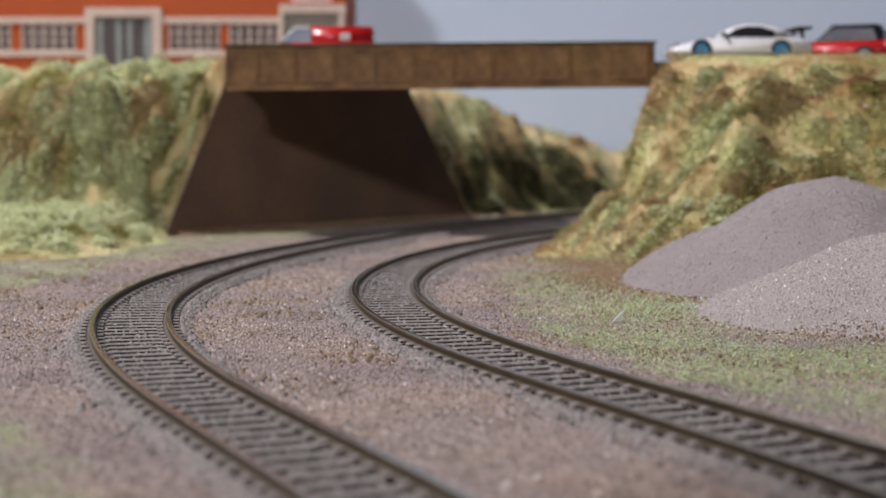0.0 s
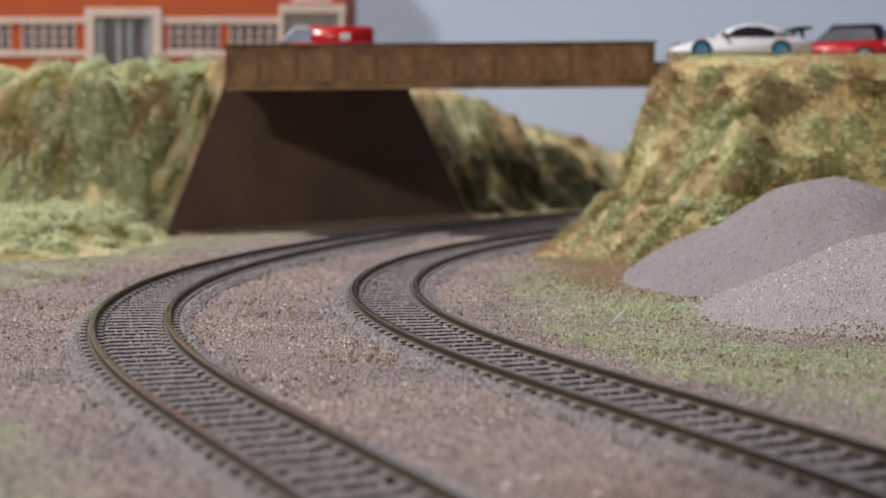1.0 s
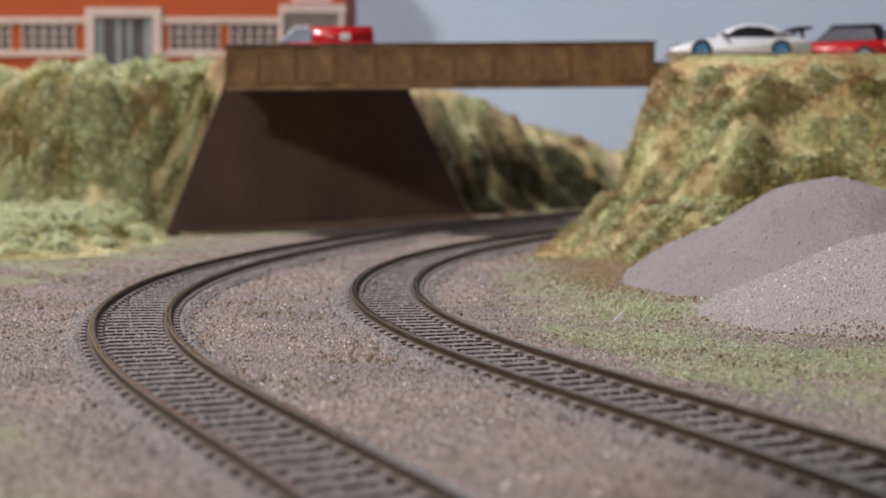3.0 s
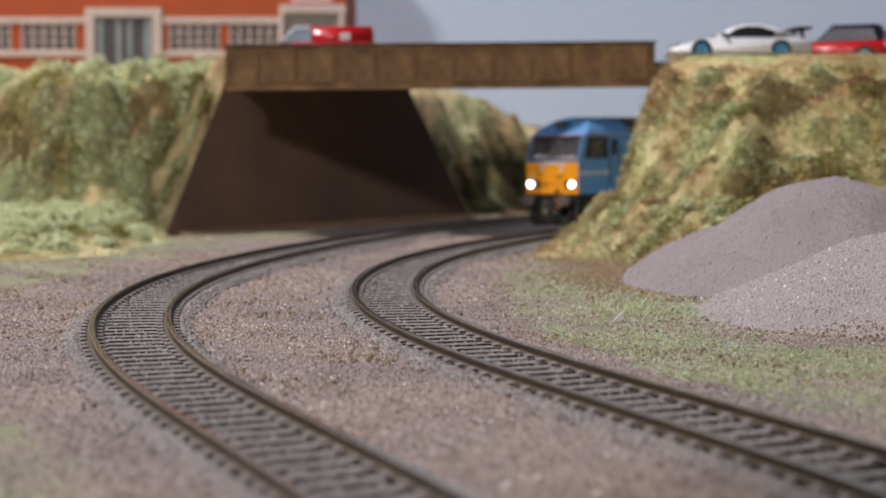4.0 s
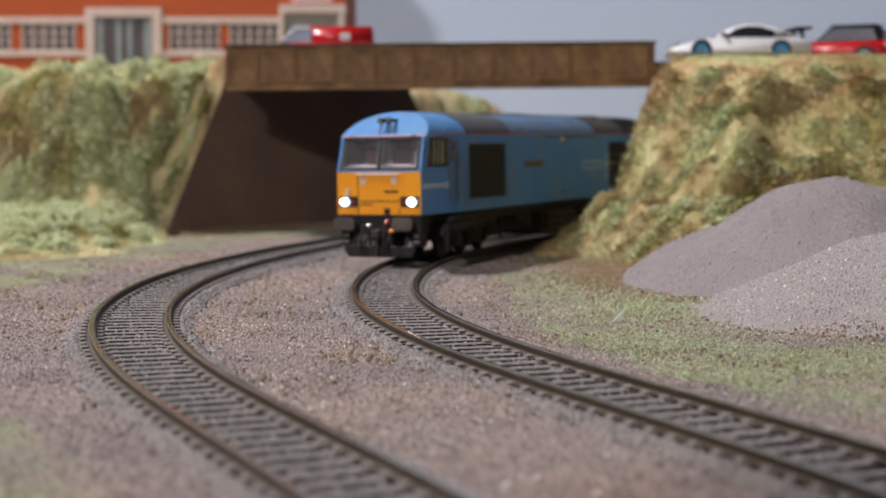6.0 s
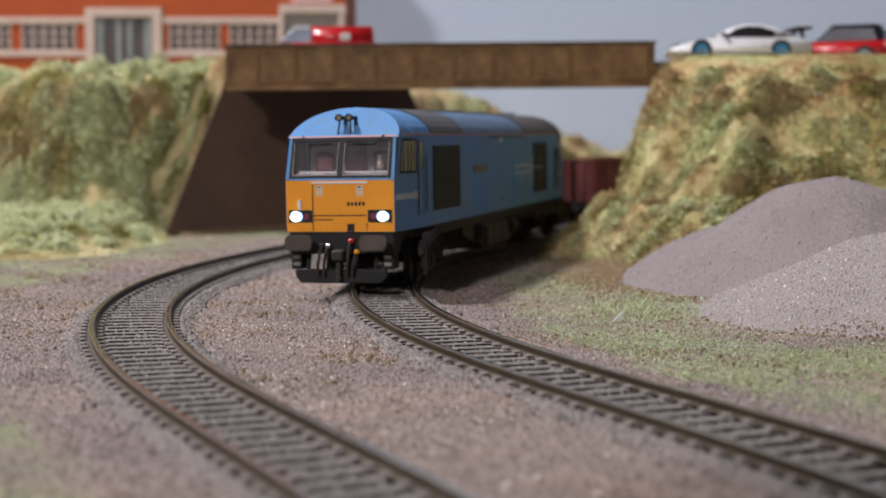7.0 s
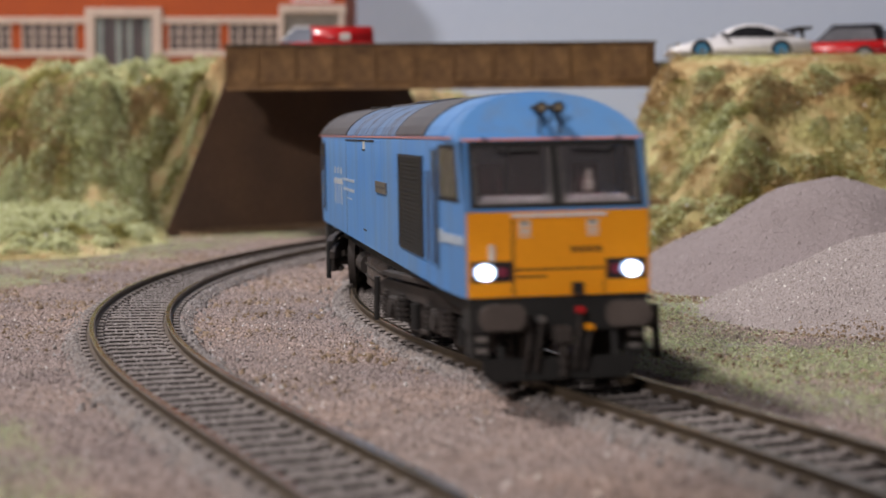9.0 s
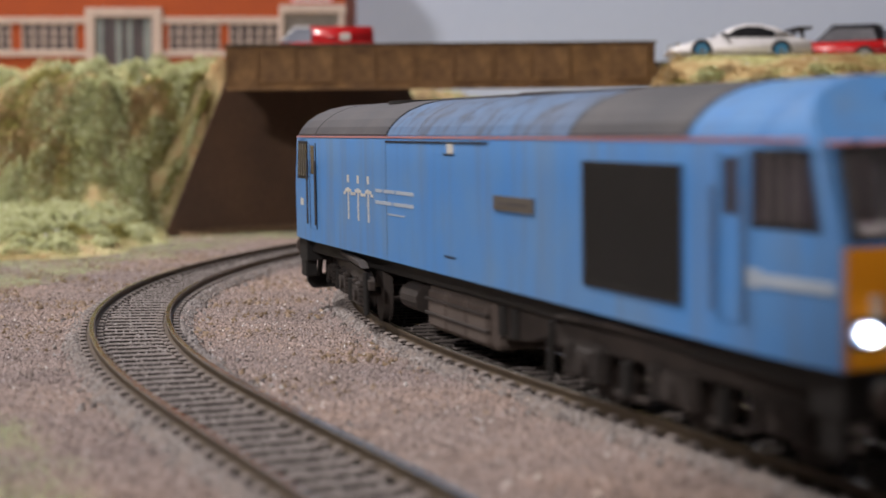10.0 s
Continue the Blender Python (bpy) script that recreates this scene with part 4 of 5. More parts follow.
def build_van():
    ob = thing("toy_van", "bright red toy van parked on the bridge road", "toy van", at(-59.5, 770, 78.2, 0, 0, 180))
    prof = [(-26, 3), (26, 3), (26.5, 8), (24, 10.5), (12, 13.0), (10, 13.5), (-26, 13.5)]
    roof = [(20, 12.0), (13.0, 20.2), (11.5, 20.9), (-25, 20.9), (-25.5, 12.0)]
    side = [(19.0, 13.0), (12.8, 19.8), (4.5, 20.0), (4.5, 13.0)]
    car_parts(ob, 23, 21.0, M_REDPAINT, M_STEEL, prof, roof, side, (15, -14), 4.6, None, M_CLEARPANE)
    for s in (-1, 1):
        bm = rod(rod(B(), (18.6, s * 9.4, 13.6), (12.6, s * 8.1, 20.2), 0.5, 8), (12.6, s * 8.1, 20.2), (5.6, s * 8.1, 20.4), 0.5, 8)
        part("cab_pillar", bm, M_WHITE, ob, "white cab pillar")
    for s in (-1, 1):
        bm = B()
        box(bm, -14.5, -9.5, s * 9.5 - 0.5, s * 9.5 + 0.5, 14.0, 17.5, 0.2)
        part("emblem", bm, M_CREAMMARK, ob, "pale emblem")
    bm = B()
    for y0, y1 in ((-8.0, 8.0),):
        box(bm, -0.25, 0.25, y0, y1, -4.6, 4.6, 0.1, Matrix.Translation((16.9, 0, 16.2)) @ Matrix.Rotation(radians(-54), 4, "Y"))
    part("windscreen", bm, M_CLEARPANE, ob, "pale sloping windscreen")


# ---- the locomotive: x forward, z from the rail top ----
def body_rings(front, back):
    """Stations along the body; every ring runs from the foot of one side over the roof to the other."""
    half = [(17.3, 16.0), (17.3, 23.0), (17.3, 30.6), (17.3, 36.5), (17.3, 42.4), (17.0, 43.4), (16.0, 45.2), (14.2, 47.0), (11.6, 48.7), (8.2, 50.0), (4.2, 50.8), (0.0, 51.1)]

    def face(z):
        return max(z - 30.6, 0) * 0.31 if z < 42.4 else 3.66 + (z - 42.4) * 1.35
    stations = [back] + list(np.linspace(back + 3, back + 22, 6)) + list(np.linspace(back + 30, front - 30, 9)) + list(np.linspace(front - 22, front - 3, 6)) + [front]
    rings = []
    for s in stations:
        ring = []
        for y, z in half:
            lim = face(z)
            x = min(max(s, back + lim), front - lim)
            e = max(0.0, 1 - min(front - x, x - back) / 20.0)
            w = 1 - 0.075 * e ** 1.5
            ring.append((x, y * w, z))
        rings.append([(x, -y, z) for x, y, z in ring] + [(x, y, z) for x, y, z in ring[-2::-1]])
    return rings


FRONT, BACK = 132.0, -126.0


def on_face(y, z, out=0.0, sign=1):
    """A point on an end of the body."""
    lim = max(z - 30.6, 0) * 0.31 if z < 42.4 else 3.66 + (z - 42.4) * 1.35
    return (FRONT - lim + out if sign > 0 else BACK + lim - out, y, z)


def slab(bm, corners, depth, sign=1):
    """A plate on an end of the body; corners as (y, z)."""
    a = [bm.verts.new(on_face(y, z, depth, sign)) for y, z in corners]
    b = [bm.verts.new(on_face(y, z, -0.25, sign)) for y, z in corners]
    bm.faces.new(a)
    bm.faces.new(b[::-1])
    n = len(a)
    for i in range(n):
        bm.faces.new((a[i], b[i], b[(i + 1) % n], a[(i + 1) % n]))
    return bm


def build_loco():
    ob = thing("diesel_locomotive", "sky blue model diesel locomotive with yellow ends and lit headlights", "locomotive")
    bm = B()
    rings = [[bm.verts.new(p) for p in r] for r in body_rings(FRONT, BACK)]
    n = len(rings[0])
    for r0, r1 in zip(rings, rings[1:]):
        for i in range(n - 1):
            bm.faces.new((r0[i], r0[i + 1], r1[i + 1], r1[i]))
        bm.faces.new((r0[n - 1], r0[0], r1[0], r1[n - 1]))
    for r in (rings[0], rings[-1]):
        for i in range((n - 1) // 2 - 1):
            if i in (2, 3):
                continue
            bm.faces.new((r[i], r[i + 1], r[n - 2 - i], r[n - 1 - i]))
        k = (n - 1) // 2
        bm.faces.new((r[k - 1], r[k], r[k + 1]))
    bmesh.ops.remove_doubles(bm, verts=bm.verts, dist=0.01)
    bmesh.ops.dissolve_degenerate(bm, dist=0.01, edges=bm.edges)
    body = part("body", bm, M_BLUE, ob, "sky blue body shell", True)
    body.data.set_sharp_from_angle(angle=radians(32))

    def roof_panel(x0, x1, mat, lift, label="", lo=6):
        """A strip bent over the roof."""
        half = [(17.3, 43.2), (17.0, 43.5), (16.0, 45.2), (14.2, 47.0), (11.6, 48.7), (8.2, 50.0), (4.2, 50.8), (0.0, 51.1)]
        pts = [(-y, z) for y, z in half[1:]] + [(y, z) for y, z in half[-2:0:-1]]
        bm = B()
        ra, rb = [], []
        for y, z in pts:
            k = 1 + lift / 17.0
            ra.append((bm.verts.new((x0, y * k, z + lift)), bm.verts.new((x0, y, z - 0.3))))
            rb.append((bm.verts.new((x1, y * k, z + lift)), bm.verts.new((x1, y, z - 0.3))))
        for i in range(len(pts) - 1):
            bm.faces.new((ra[i][0], ra[i + 1][0], rb[i + 1][0], rb[i][0]))
            bm.faces.new((ra[i][0], ra[i][1], ra[i + 1][1], ra[i + 1][0]))
            bm.faces.new((rb[i][0], rb[i + 1][0], rb[i + 1][1], rb[i][1]))
        for i in (0, len(pts) - 1):
            bm.faces.new((ra[i][0], rb[i][0], rb[i][1], ra[i][1]))
        return part("roof_panel", bm, mat, ob, label, False)
    roof_panel(58, 96, M_ROOFGREY, 0.18, "sooty grey roof panel")
    roof_panel(-39.5, 57.3, M_BLUEROOF, 0.06, "sooty blue roof centre section")
    roof_panel(96.8, 116, M_BLUE, 0.05)
    bm = B()
    box(bm, -39, 57, -4.5, 4.5, 50.3, 51.28, 0.1)
    part("roof_walkway", bm, M_ROOFGREY, ob, "sooty strip along the top of the roof")
    fan = roof_panel(-117, -40, M_ROOFGREY, 0.18, "sooty grey roof panel over the radiator")
    for x in (57.4, 96.2, -40.0, -100.0, -19.5, 4.0, 22.0, 44.0):
        roof_panel(x, x + (0.6 if x in (57.4, 96.2, -40.0, -100.0) else 0.16), M_BLACK if x in (57.4, 96.2, -40.0, -100.0) else M_ROOFGREY, 0.22 if x in (57.4, 96.2, -40.0, -100.0) else 0.1)
    # the radiator fan: a raised ring round a dark well, with blades and a guard bar
    bm = B()
    outer = [bm.verts.new((-68 + 12.5 * math.cos(a), 12.5 * math.sin(a) * 0.52, z)) for z in (49.0, 51.42) for a in np.linspace(0, 2 * math.pi, 29)[:-1]]
    inner = [bm.verts.new((-68 + 11.2 * math.cos(a), 11.2 * math.sin(a) * 0.50, z)) for z in (51.42, 51.31) for a in np.linspace(0, 2 * math.pi, 29)[:-1]]
    for i in range(28):
        k = (i + 1) % 28
        bm.faces.new((outer[i], outer[k], outer[28 + k], outer[28 + i]))
        bm.faces.new((outer[28 + i], outer[28 + k], inner[k], inner[i]))
        bm.faces.new((inner[i], inner[k], inner[28 + k], inner[28 + i]))
    bm.faces.new(inner[28:])
    part("radiator_fan_housing", bm, M_BLACK, fan, "black recessed radiator fan housing")
    for i in range(6):
        bm = box(B(), 1.5, 10.6, -1.1, 1.1, 51.30, 51.40, 0.0, Matrix.Translation((-68, 0, 0)) @ Matrix.Diagonal((1, 0.48, 1, 1)) @ Matrix.Rotation(i * math.pi / 3, 4, "Z"))
        part("fan_blade", bm, M_ROOFGREY, fan)
    bm = B()
    box(bm, 6, 20, -4.5, 4.5, 50.2, 51.5, 0.2)
    part("exhaust_cover", bm, M_ROOFGREY, ob, "sooty exhaust cover")
    # thin orange line at the cantrail
    for s in (-1, 1):
        bm = B()
        box(bm, BACK + 7, FRONT - 6, s * 17.25 - 0.12, s * 17.25 + 0.12, 42.85, 43.25)
        part("cantrail_line", bm, M_ORANGE, ob, "thin orange line below the roof")
        bm = B()
        box(bm, -40, 22, s * 17.25 - 0.2, s * 17.25 + 0.2, 41.9, 42.3)
        part("rain_gutter", bm, M_BLACK, ob)
    for sign in (1, -1):
        end_of_loco(ob, sign)
    for s in (-1, 1):
        side_of_loco(ob, s)
    # underframe between the bogies
    bm = B()
    box(bm, BACK + 3, FRONT - 3, -14, 14, 12.2, 16.1, 0.3)
    part("underframe", bm, M_BLACK, ob, "black underframe")
    bm = B()
    box(bm, -24, 14, -13.2, 13.2, 2.6, 12.6, 1.0)
    tank = part("fuel_tank", bm, M_TANK, ob, "dusty brown fuel tank")
    for s in (-1, 1):
        for i in range(3):
            bm = B()
            box(bm, -21.5 + i * 11.6, -10.9 + i * 11.6, s * 13.5 - 0.9, s * 13.5 + 0.9, 3.6, 11.4, 0.5)
            part("battery_box", bm, M_TANK, tank)
        for z in (6.0, 9.0):
            bm = B()
            box(bm, -23, 13, s * 14.3 - 0.4, s * 14.3 + 0.4, z, z + 0.7, 0.15)
            part("pipe", bm, M_UNDER, tank)
        bm = rod(B(), (-37, s * 12.6, 8.5), (-26, s * 12.6, 8.5), 3.0, 14)
        part("air_reservoir", bm, M_UNDER, tank)
        bm = prism(B(), [(16, 12.6), (42, 12.6), (42, 9.4), (30, 6.6), (16, 5.2)], s * 12.0 - 0.9, s * 12.0 + 0.9)
        part("equipment_box", softened(bm, 0.3, 1), M_UNDER, tank, "dark sloping equipment box")
        for x in (18.5, 24.5):
            bm = rod(B(), (x, s * 13.2, 6.4), (x, s * 13.2, 12.0), 1.1, 10)
            part("air_pipe", bm, M_BLACK, tank)
    bogies = []
    for sign in (1, -1):
        bogies.append(build_bogie(ob, sign * 85.0, sign))
    return ob, bogies


def end_of_loco(ob, sign):
    bm = slab(B(), [(-15.85, 16.1), (15.85, 16.1), (15.85, 30.5), (-15.85, 30.5)], 0.22, sign)
    nose = part("nose_panel", bm, M_YELLOW, ob, "warning yellow nose panel")
    bm = B()
    for q in ([(-15.9, 30.6), (15.9, 30.6), (15.9, 31.1), (-15.9, 31.1)],):
        slab(bm, q, 0.12, sign)
    sill = part("windscreen_sill", bm, M_BLUE, ob, "blue strip below the windscreen")
    for s in (-1, 1):
        bm = slab(B(), [(s * 16.0, 30.6), (s * 14.7, 30.6), (s * 14.5, 42.4), (s * 15.7, 42.4)], 0.12, sign)
        part("corner_pillar", bm, M_BLUE, ob, "blue cab corner pillar")
    bm = B()
    for q in ([(-15.0, 31.1), (15.0, 31.1), (15.0, 31.8), (-15.0, 31.8)], [(-14.9, 41.5), (14.9, 41.5), (14.9, 42.4), (-14.9, 42.4)], [(-0.85, 31.8), (0.85, 31.8), (0.85, 41.5), (-0.85, 41.5)],
              [(-15.0, 31.8), (-14.1, 31.8), (-13.9, 41.5), (-14.9, 41.5)], [(14.1, 31.8), (15.0, 31.8), (14.9, 41.5), (13.9, 41.5)]):
        slab(bm, q, 0.2, sign)
    frame_p = part("windscreen_frame", bm, M_BLACK, ob, "black windscreen surround")
    for a, b in ((-14.2, -0.75), (0.75, 14.2)):
        bm = slab(B(), [(a, 31.7), (b, 31.7), (b, 41.6), (a, 41.6)], 0.05, sign)
        pane = part("windscreen", bm, M_CABGLASS, frame_p, "clear cab windscreen with painted grey haze")
        pane.visible_shadow = False
        for y0, y1, z0, z1 in ((a + 0.1, b - 0.1, 31.85, 32.1), (a + 0.1, a + 0.3, 32.1, 41.0), (b - 0.3, b - 0.1, 32.1, 41.0)):
            bm = slab(B(), [(y0, z0), (y1, z0), (y1, z1), (y0, z1)], 0.3, sign)
            part("glazing_edge", bm, M_SHUTTER, pane, "pale glazing edge")
    for s in (-1, 1):
        p, q, r = on_face(s * 3.0, 40.8, 0.9, sign), on_face(s * 9.5, 40.6, 0.9, sign), on_face(s * 12.0, 43.0, 0.5, sign)
        bm = rod(rod(B(), p, q, 0.22, 6), q, r, 0.22, 6)
        part("wiper", bm, M_BLACK, ob, "black windscreen wiper")
    # the cab behind the glass
    def cab(x0, x1, y0, y1, z0, z1, bevel=0.3):
        base = FRONT if sign > 0 else BACK
        a, b = base - sign * x0, base - sign * x1
        return box(B(), min(a, b), max(a, b), y0, y1, z0, z1, bevel)
    part("cab_floor", cab(0.8, 24, -14.5, 14.5, 29.6, 30.5), M_CABWALL, ob, "dark cab floor")
    part("cab_bulkhead", cab(20, 21, -15.5, 15.5, 30.5, 43.5), M_CABWALL, ob, "dark cab bulkhead")
    part("cab_door_panel", cab(19.3, 19.9, -4.5, 2.0, 30.5, 41.5), M_SEAT, ob, "dark red inner door")
    part("console", cab(2.5, 6.5, -13.5, 13.5, 30.5, 33.0, 0.6), M_CABWALL, ob, "dark driving console")
    for y in (-9.0, 8.5):
        seat_p = part("seat_back", cab(13.5, 15.0, y - 2.6, y + 2.6, 31.0, 38.5, 0.6), M_SEAT, ob, "red cab seat")
        part("seat_cushion", cab(9.0, 14.0, y - 2.6, y + 2.6, 31.0, 33.0, 0.6), M_SEAT, seat_p)
    if sign > 0:
        part("figurine", rod(cab(10.5, 12.5, 7.5, 9.6, 32.8, 35.4, 0.7), (FRONT - 11.5, 8.5, 35.2), (FRONT - 11.5, 8.5, 37.4), 0.85, 10, 0.55), M_FIGURINE, ob, "plain pale figure shape")
    # orange line across the front
    bm = slab(B(), [(-15.8, 42.5), (15.8, 42.5), (15.7, 42.9), (-15.7, 42.9)], 0.12, sign)
    part("cantrail_line", bm, M_ORANGE, ob, "thin orange line below the roof")
    # twin horns on the roof front
    for s in (-1, 1):
        x, y, z = on_face(s * 1.5, 48.0, 0.0, sign)
        bm = rod(B(), (x - sign * 1.0, y, z), (x + sign * 3.0, y, z), 0.55, 12)
        rod(bm, (x + sign * 2.8, y, z), (x + sign * 6.4, y, z), 0.6, 16, 1.1)
        rod(bm, (x + sign * 5.0, y, z - 0.6), (x + sign * 6.2, y + s * 0.4, 43.4), 0.25, 6)
        m = part("horn", bm, M_BLACK, ob, "black roof horn on a bracket")
        bm = rod(B(), (x + sign * 6.3, y, z), (x + sign * 6.5, y, z), 0.7, 14, 0.6)
        part("horn_mouth", bm, M_MARKER, m, "pale horn mouth")
    # headlights in black recesses
    for s in (-1, 1):
        a, b = (s * 8.2, s * 15.2) if s > 0 else (-15.2, -8.2)
        bm = slab(B(), [(a, 18.7), (b, 18.7), (b, 22.2), (a, 22.2)], 0.34, sign)
        box_p = part("headlight_box", bm, M_BLACK, nose, "black headlight recess")
        y0 = s * (12.9 if s < 0 else 12.6)
        x = on_face(0, 20.4, 0.3, sign)[0]
        bm = rod(B(), (x, y0, 20.4), (x + sign * 0.6, y0, 20.4), 1.5, 20, 1.35)
        for v in bm.verts:
            v.co.y = y0 + (v.co.y - y0) * 1.25
        part("headlight", bm, M_HEADLAMP if sign > 0 else M_MARKER, box_p, "lit bluish white headlight" if sign > 0 else "unlit headlight")
        bm = rod(B(), (x + sign * 0.5, y0, 20.4), (x + sign * 0.95, y0, 20.4), 1.1, 18, 0.9)
        part("lamp_core", bm, M_CORE if sign > 0 else M_MARKER, box_p, "bright lamp core" if sign > 0 else "")
        bm = rod(B(), (x, s * 9.9, 20.4), (x + sign * 0.4, s * 9.9, 20.4), 0.9, 14)
        part("tail_lamp", bm, M_TAIL, box_p, "dim red tail lamp")
        bm = slab(B(), [(s * 5.9 - 0.9, 26.2), (s * 5.9 + 0.9, 26.2), (s * 5.9 + 0.9, 29.0), (s * 5.9 - 0.9, 29.0)], 0.36, sign)
        tag = part("data_label", bm, M_CREAMMARK, nose, "small cream data label")
        for z in (26.5, 27.5, 28.4):
            bm = slab(B(), [(s * 5.9 - 0.6, z), (s * 5.9 + 0.6, z), (s * 5.9 + 0.6, z + 0.35), (s * 5.9 - 0.6, z + 0.35)], 0.40, sign)
            part("label_line", bm, M_YELLOW if z < 28 else M_BLACK, tag)
    bm = slab(B(), [(-8.2, 29.6), (8.2, 29.6), (8.2, 30.15), (-8.2, 30.15)], 0.7, sign)
    part("lamp_rail", bm, M_WHITE, nose, "thin white rail across the nose")
    for y0, y1, z0, z1 in ((-7.9, 7.9, 20.5, 20.8), (-8.1, -7.8, 16.3, 29.4), (-7.6, -2.2, 19.3, 19.6), (7.8, 8.0, 16.3, 18.5)):
        bm = slab(B(), [(y0, z0), (y1, z0), (y1, z1), (y0, z1)], 0.30, sign)
        part("panel_joint", bm, M_BLACK, nose)
    bm = B()
    for i in range(5):
        y = 2.2 + i * 1.12
        slab(bm, [(y, 23.4), (y + 0.7, 23.4), (y + 0.7, 24.4), (y, 24.4)], 0.32, sign)
    part("number_bar", bm, M_BLACK, nose, "dark running number bars")
    bm = slab(B(), [(-12.2, 22.3), (-11.3, 22.3), (-11.3, 25.0), (-12.2, 25.0)], 0.9, sign)
    part("lamp_bracket", bm, M_CREAMMARK, nose, "pale lamp bracket")
    bm = slab(B(), [(2.2, 16.2), (4.2, 16.2), (4.2, 18.3), (2.2, 18.3)], 0.6, sign)
    part("socket", bm, M_BLACK, nose, "black jumper socket")
    # buffer beam, buffers, coupling, pipes and valance
    bm = B()
    x0, x1 = (FRONT - 8, FRONT - 0.4) if sign > 0 else (BACK + 0.4, BACK + 8)
    prism(bm, [(-15.4, 9.8), (15.4, 9.8), (15.4, 16.0), (-15.4, 16.0)], x0, x1, "x")
    part("buffer_beam", softened(bm, 0.3, 1), M_BLACK, ob, "black buffer beam")
    tip = FRONT if sign > 0 else BACK
    for s in (-1, 1):
        bm = rod(B(), (tip - sign * 0.5, s * 10.9, 13.2), (tip + sign * 4.6, s * 10.9, 13.2), 1.9, 14)
        buf = part("buffer", bm, M_BLACK, ob, "black buffer with an oval head")
        bm = B()
        prism(bm, [(-4.0, -1.0), (-3.1, -2.2), (3.1, -2.2), (4.0, -1.0), (4.0, 1.0), (3.1, 2.2), (-3.1, 2.2), (-4.0, 1.0)], 0.0, sign * 0.9, "x")
        softened(bm, 0.25, 2)
        bmesh.ops.translate(bm, vec=(tip + sign * 4.4, s * 10.9, 13.2), verts=bm.verts)
        part("buffer_head", bm, M_TANK, buf, "brown worn buffer head")
        bm = B()
        x = tip - sign * 1.0
        box(bm, min(x, x - sign * 5), max(x, x - sign * 5), s * 13.6 - 1.6, s * 13.6 + 1.6, 5.4, 10.2, 0.3)
        part("step", bm, M_BLACK, ob, "black cab step")
        for z in (7.2, 9.2):
            bm = B()
            box(bm, min(x + sign * 0.1, x + sign * 0.4), max(x + sign * 0.1, x + sign * 0.4), s * 13.4 - 1.0, s * 13.4 + 1.0, z - 0.7, z + 0.2)
            part("step_tread", bm, M_STEEL, ob, "pale step tread")
    bm = B()
    x = tip + sign * 0.6
    prism(bm, [(-13.5, 3.6), (-12.0, 1.6), (12.0, 1.6), (13.5, 3.6), (13.5, 5.6), (-13.5, 5.6)], min(x, x - sign * 1.2), max(x, x - sign * 1.2), "x")
    part("obstacle_deflector", softened(bm, 0.3, 1), M_BLACK, ob, "sooty obstacle deflector above the rails")
    for y in (-10, -4, 4, 10):
        bm = rod(B(), (tip - sign * 0.4, y, 5.0), (tip - sign * 2.0, y, 10.5), 0.7, 8)
        part("deflector_bracket", bm, M_BLACK, ob)
    bm = B()
    box(bm, min(tip, tip + sign * 4.0), max(tip, tip + sign * 4.0), -1.6, 1.6, 8.2, 11.2, 0.5)
    hook = part("coupling", bm, M_UNDER, ob, "dark coupling hook and links")
    for z in (3.2, 5.0, 6.8):
        bm = B()
        bmesh.ops.create_uvsphere(bm, u_segments=10, v_segments=6, radius=1.0)
        bmesh.ops.scale(bm, vec=(0.5, 0.8, 1.1), verts=bm.verts)
        bmesh.ops.translate(bm, vec=(tip + sign * 2.6, 0, z), verts=bm.verts)
        part("link", bm, M_UNDER, hook)
    for y, colr, lab in ((3.4, M_REDPAINT, "red pipe cock"), (5.0, M_YELLOW, "yellow pipe cock"), (-3.4, M_STEEL, "steel pipe cock"), (-5.2, M_BLACK, "")):
        z = 13.6 if colr is M_REDPAINT else 10.6 if colr is M_YELLOW else 12.2
        bm = rod(rod(rod(B(), (tip + sign * 0.2, y, z), (tip + sign * 2.0, y - 0.2, z - 1.0), 0.4, 8), (tip + sign * 2.0, y - 0.2, z - 1.0), (tip + sign * 2.4, y - 0.9, 7.0), 0.42, 8), (tip + sign * 2.4, y - 0.9, 7.0), (tip + sign * 1.6, y - 1.2, 3.6), 0.42, 8)
        pipe = part("brake_pipe", bm, M_UNDER, ob, "dark brake pipe")
        bm = B()
        box(bm, min(tip, tip + sign * 1.8), max(tip, tip + sign * 1.8), y - 0.75, y + 0.75, z - 0.6, z + 0.6, 0.25)
        part("pipe_cock", bm, colr, pipe, lab)


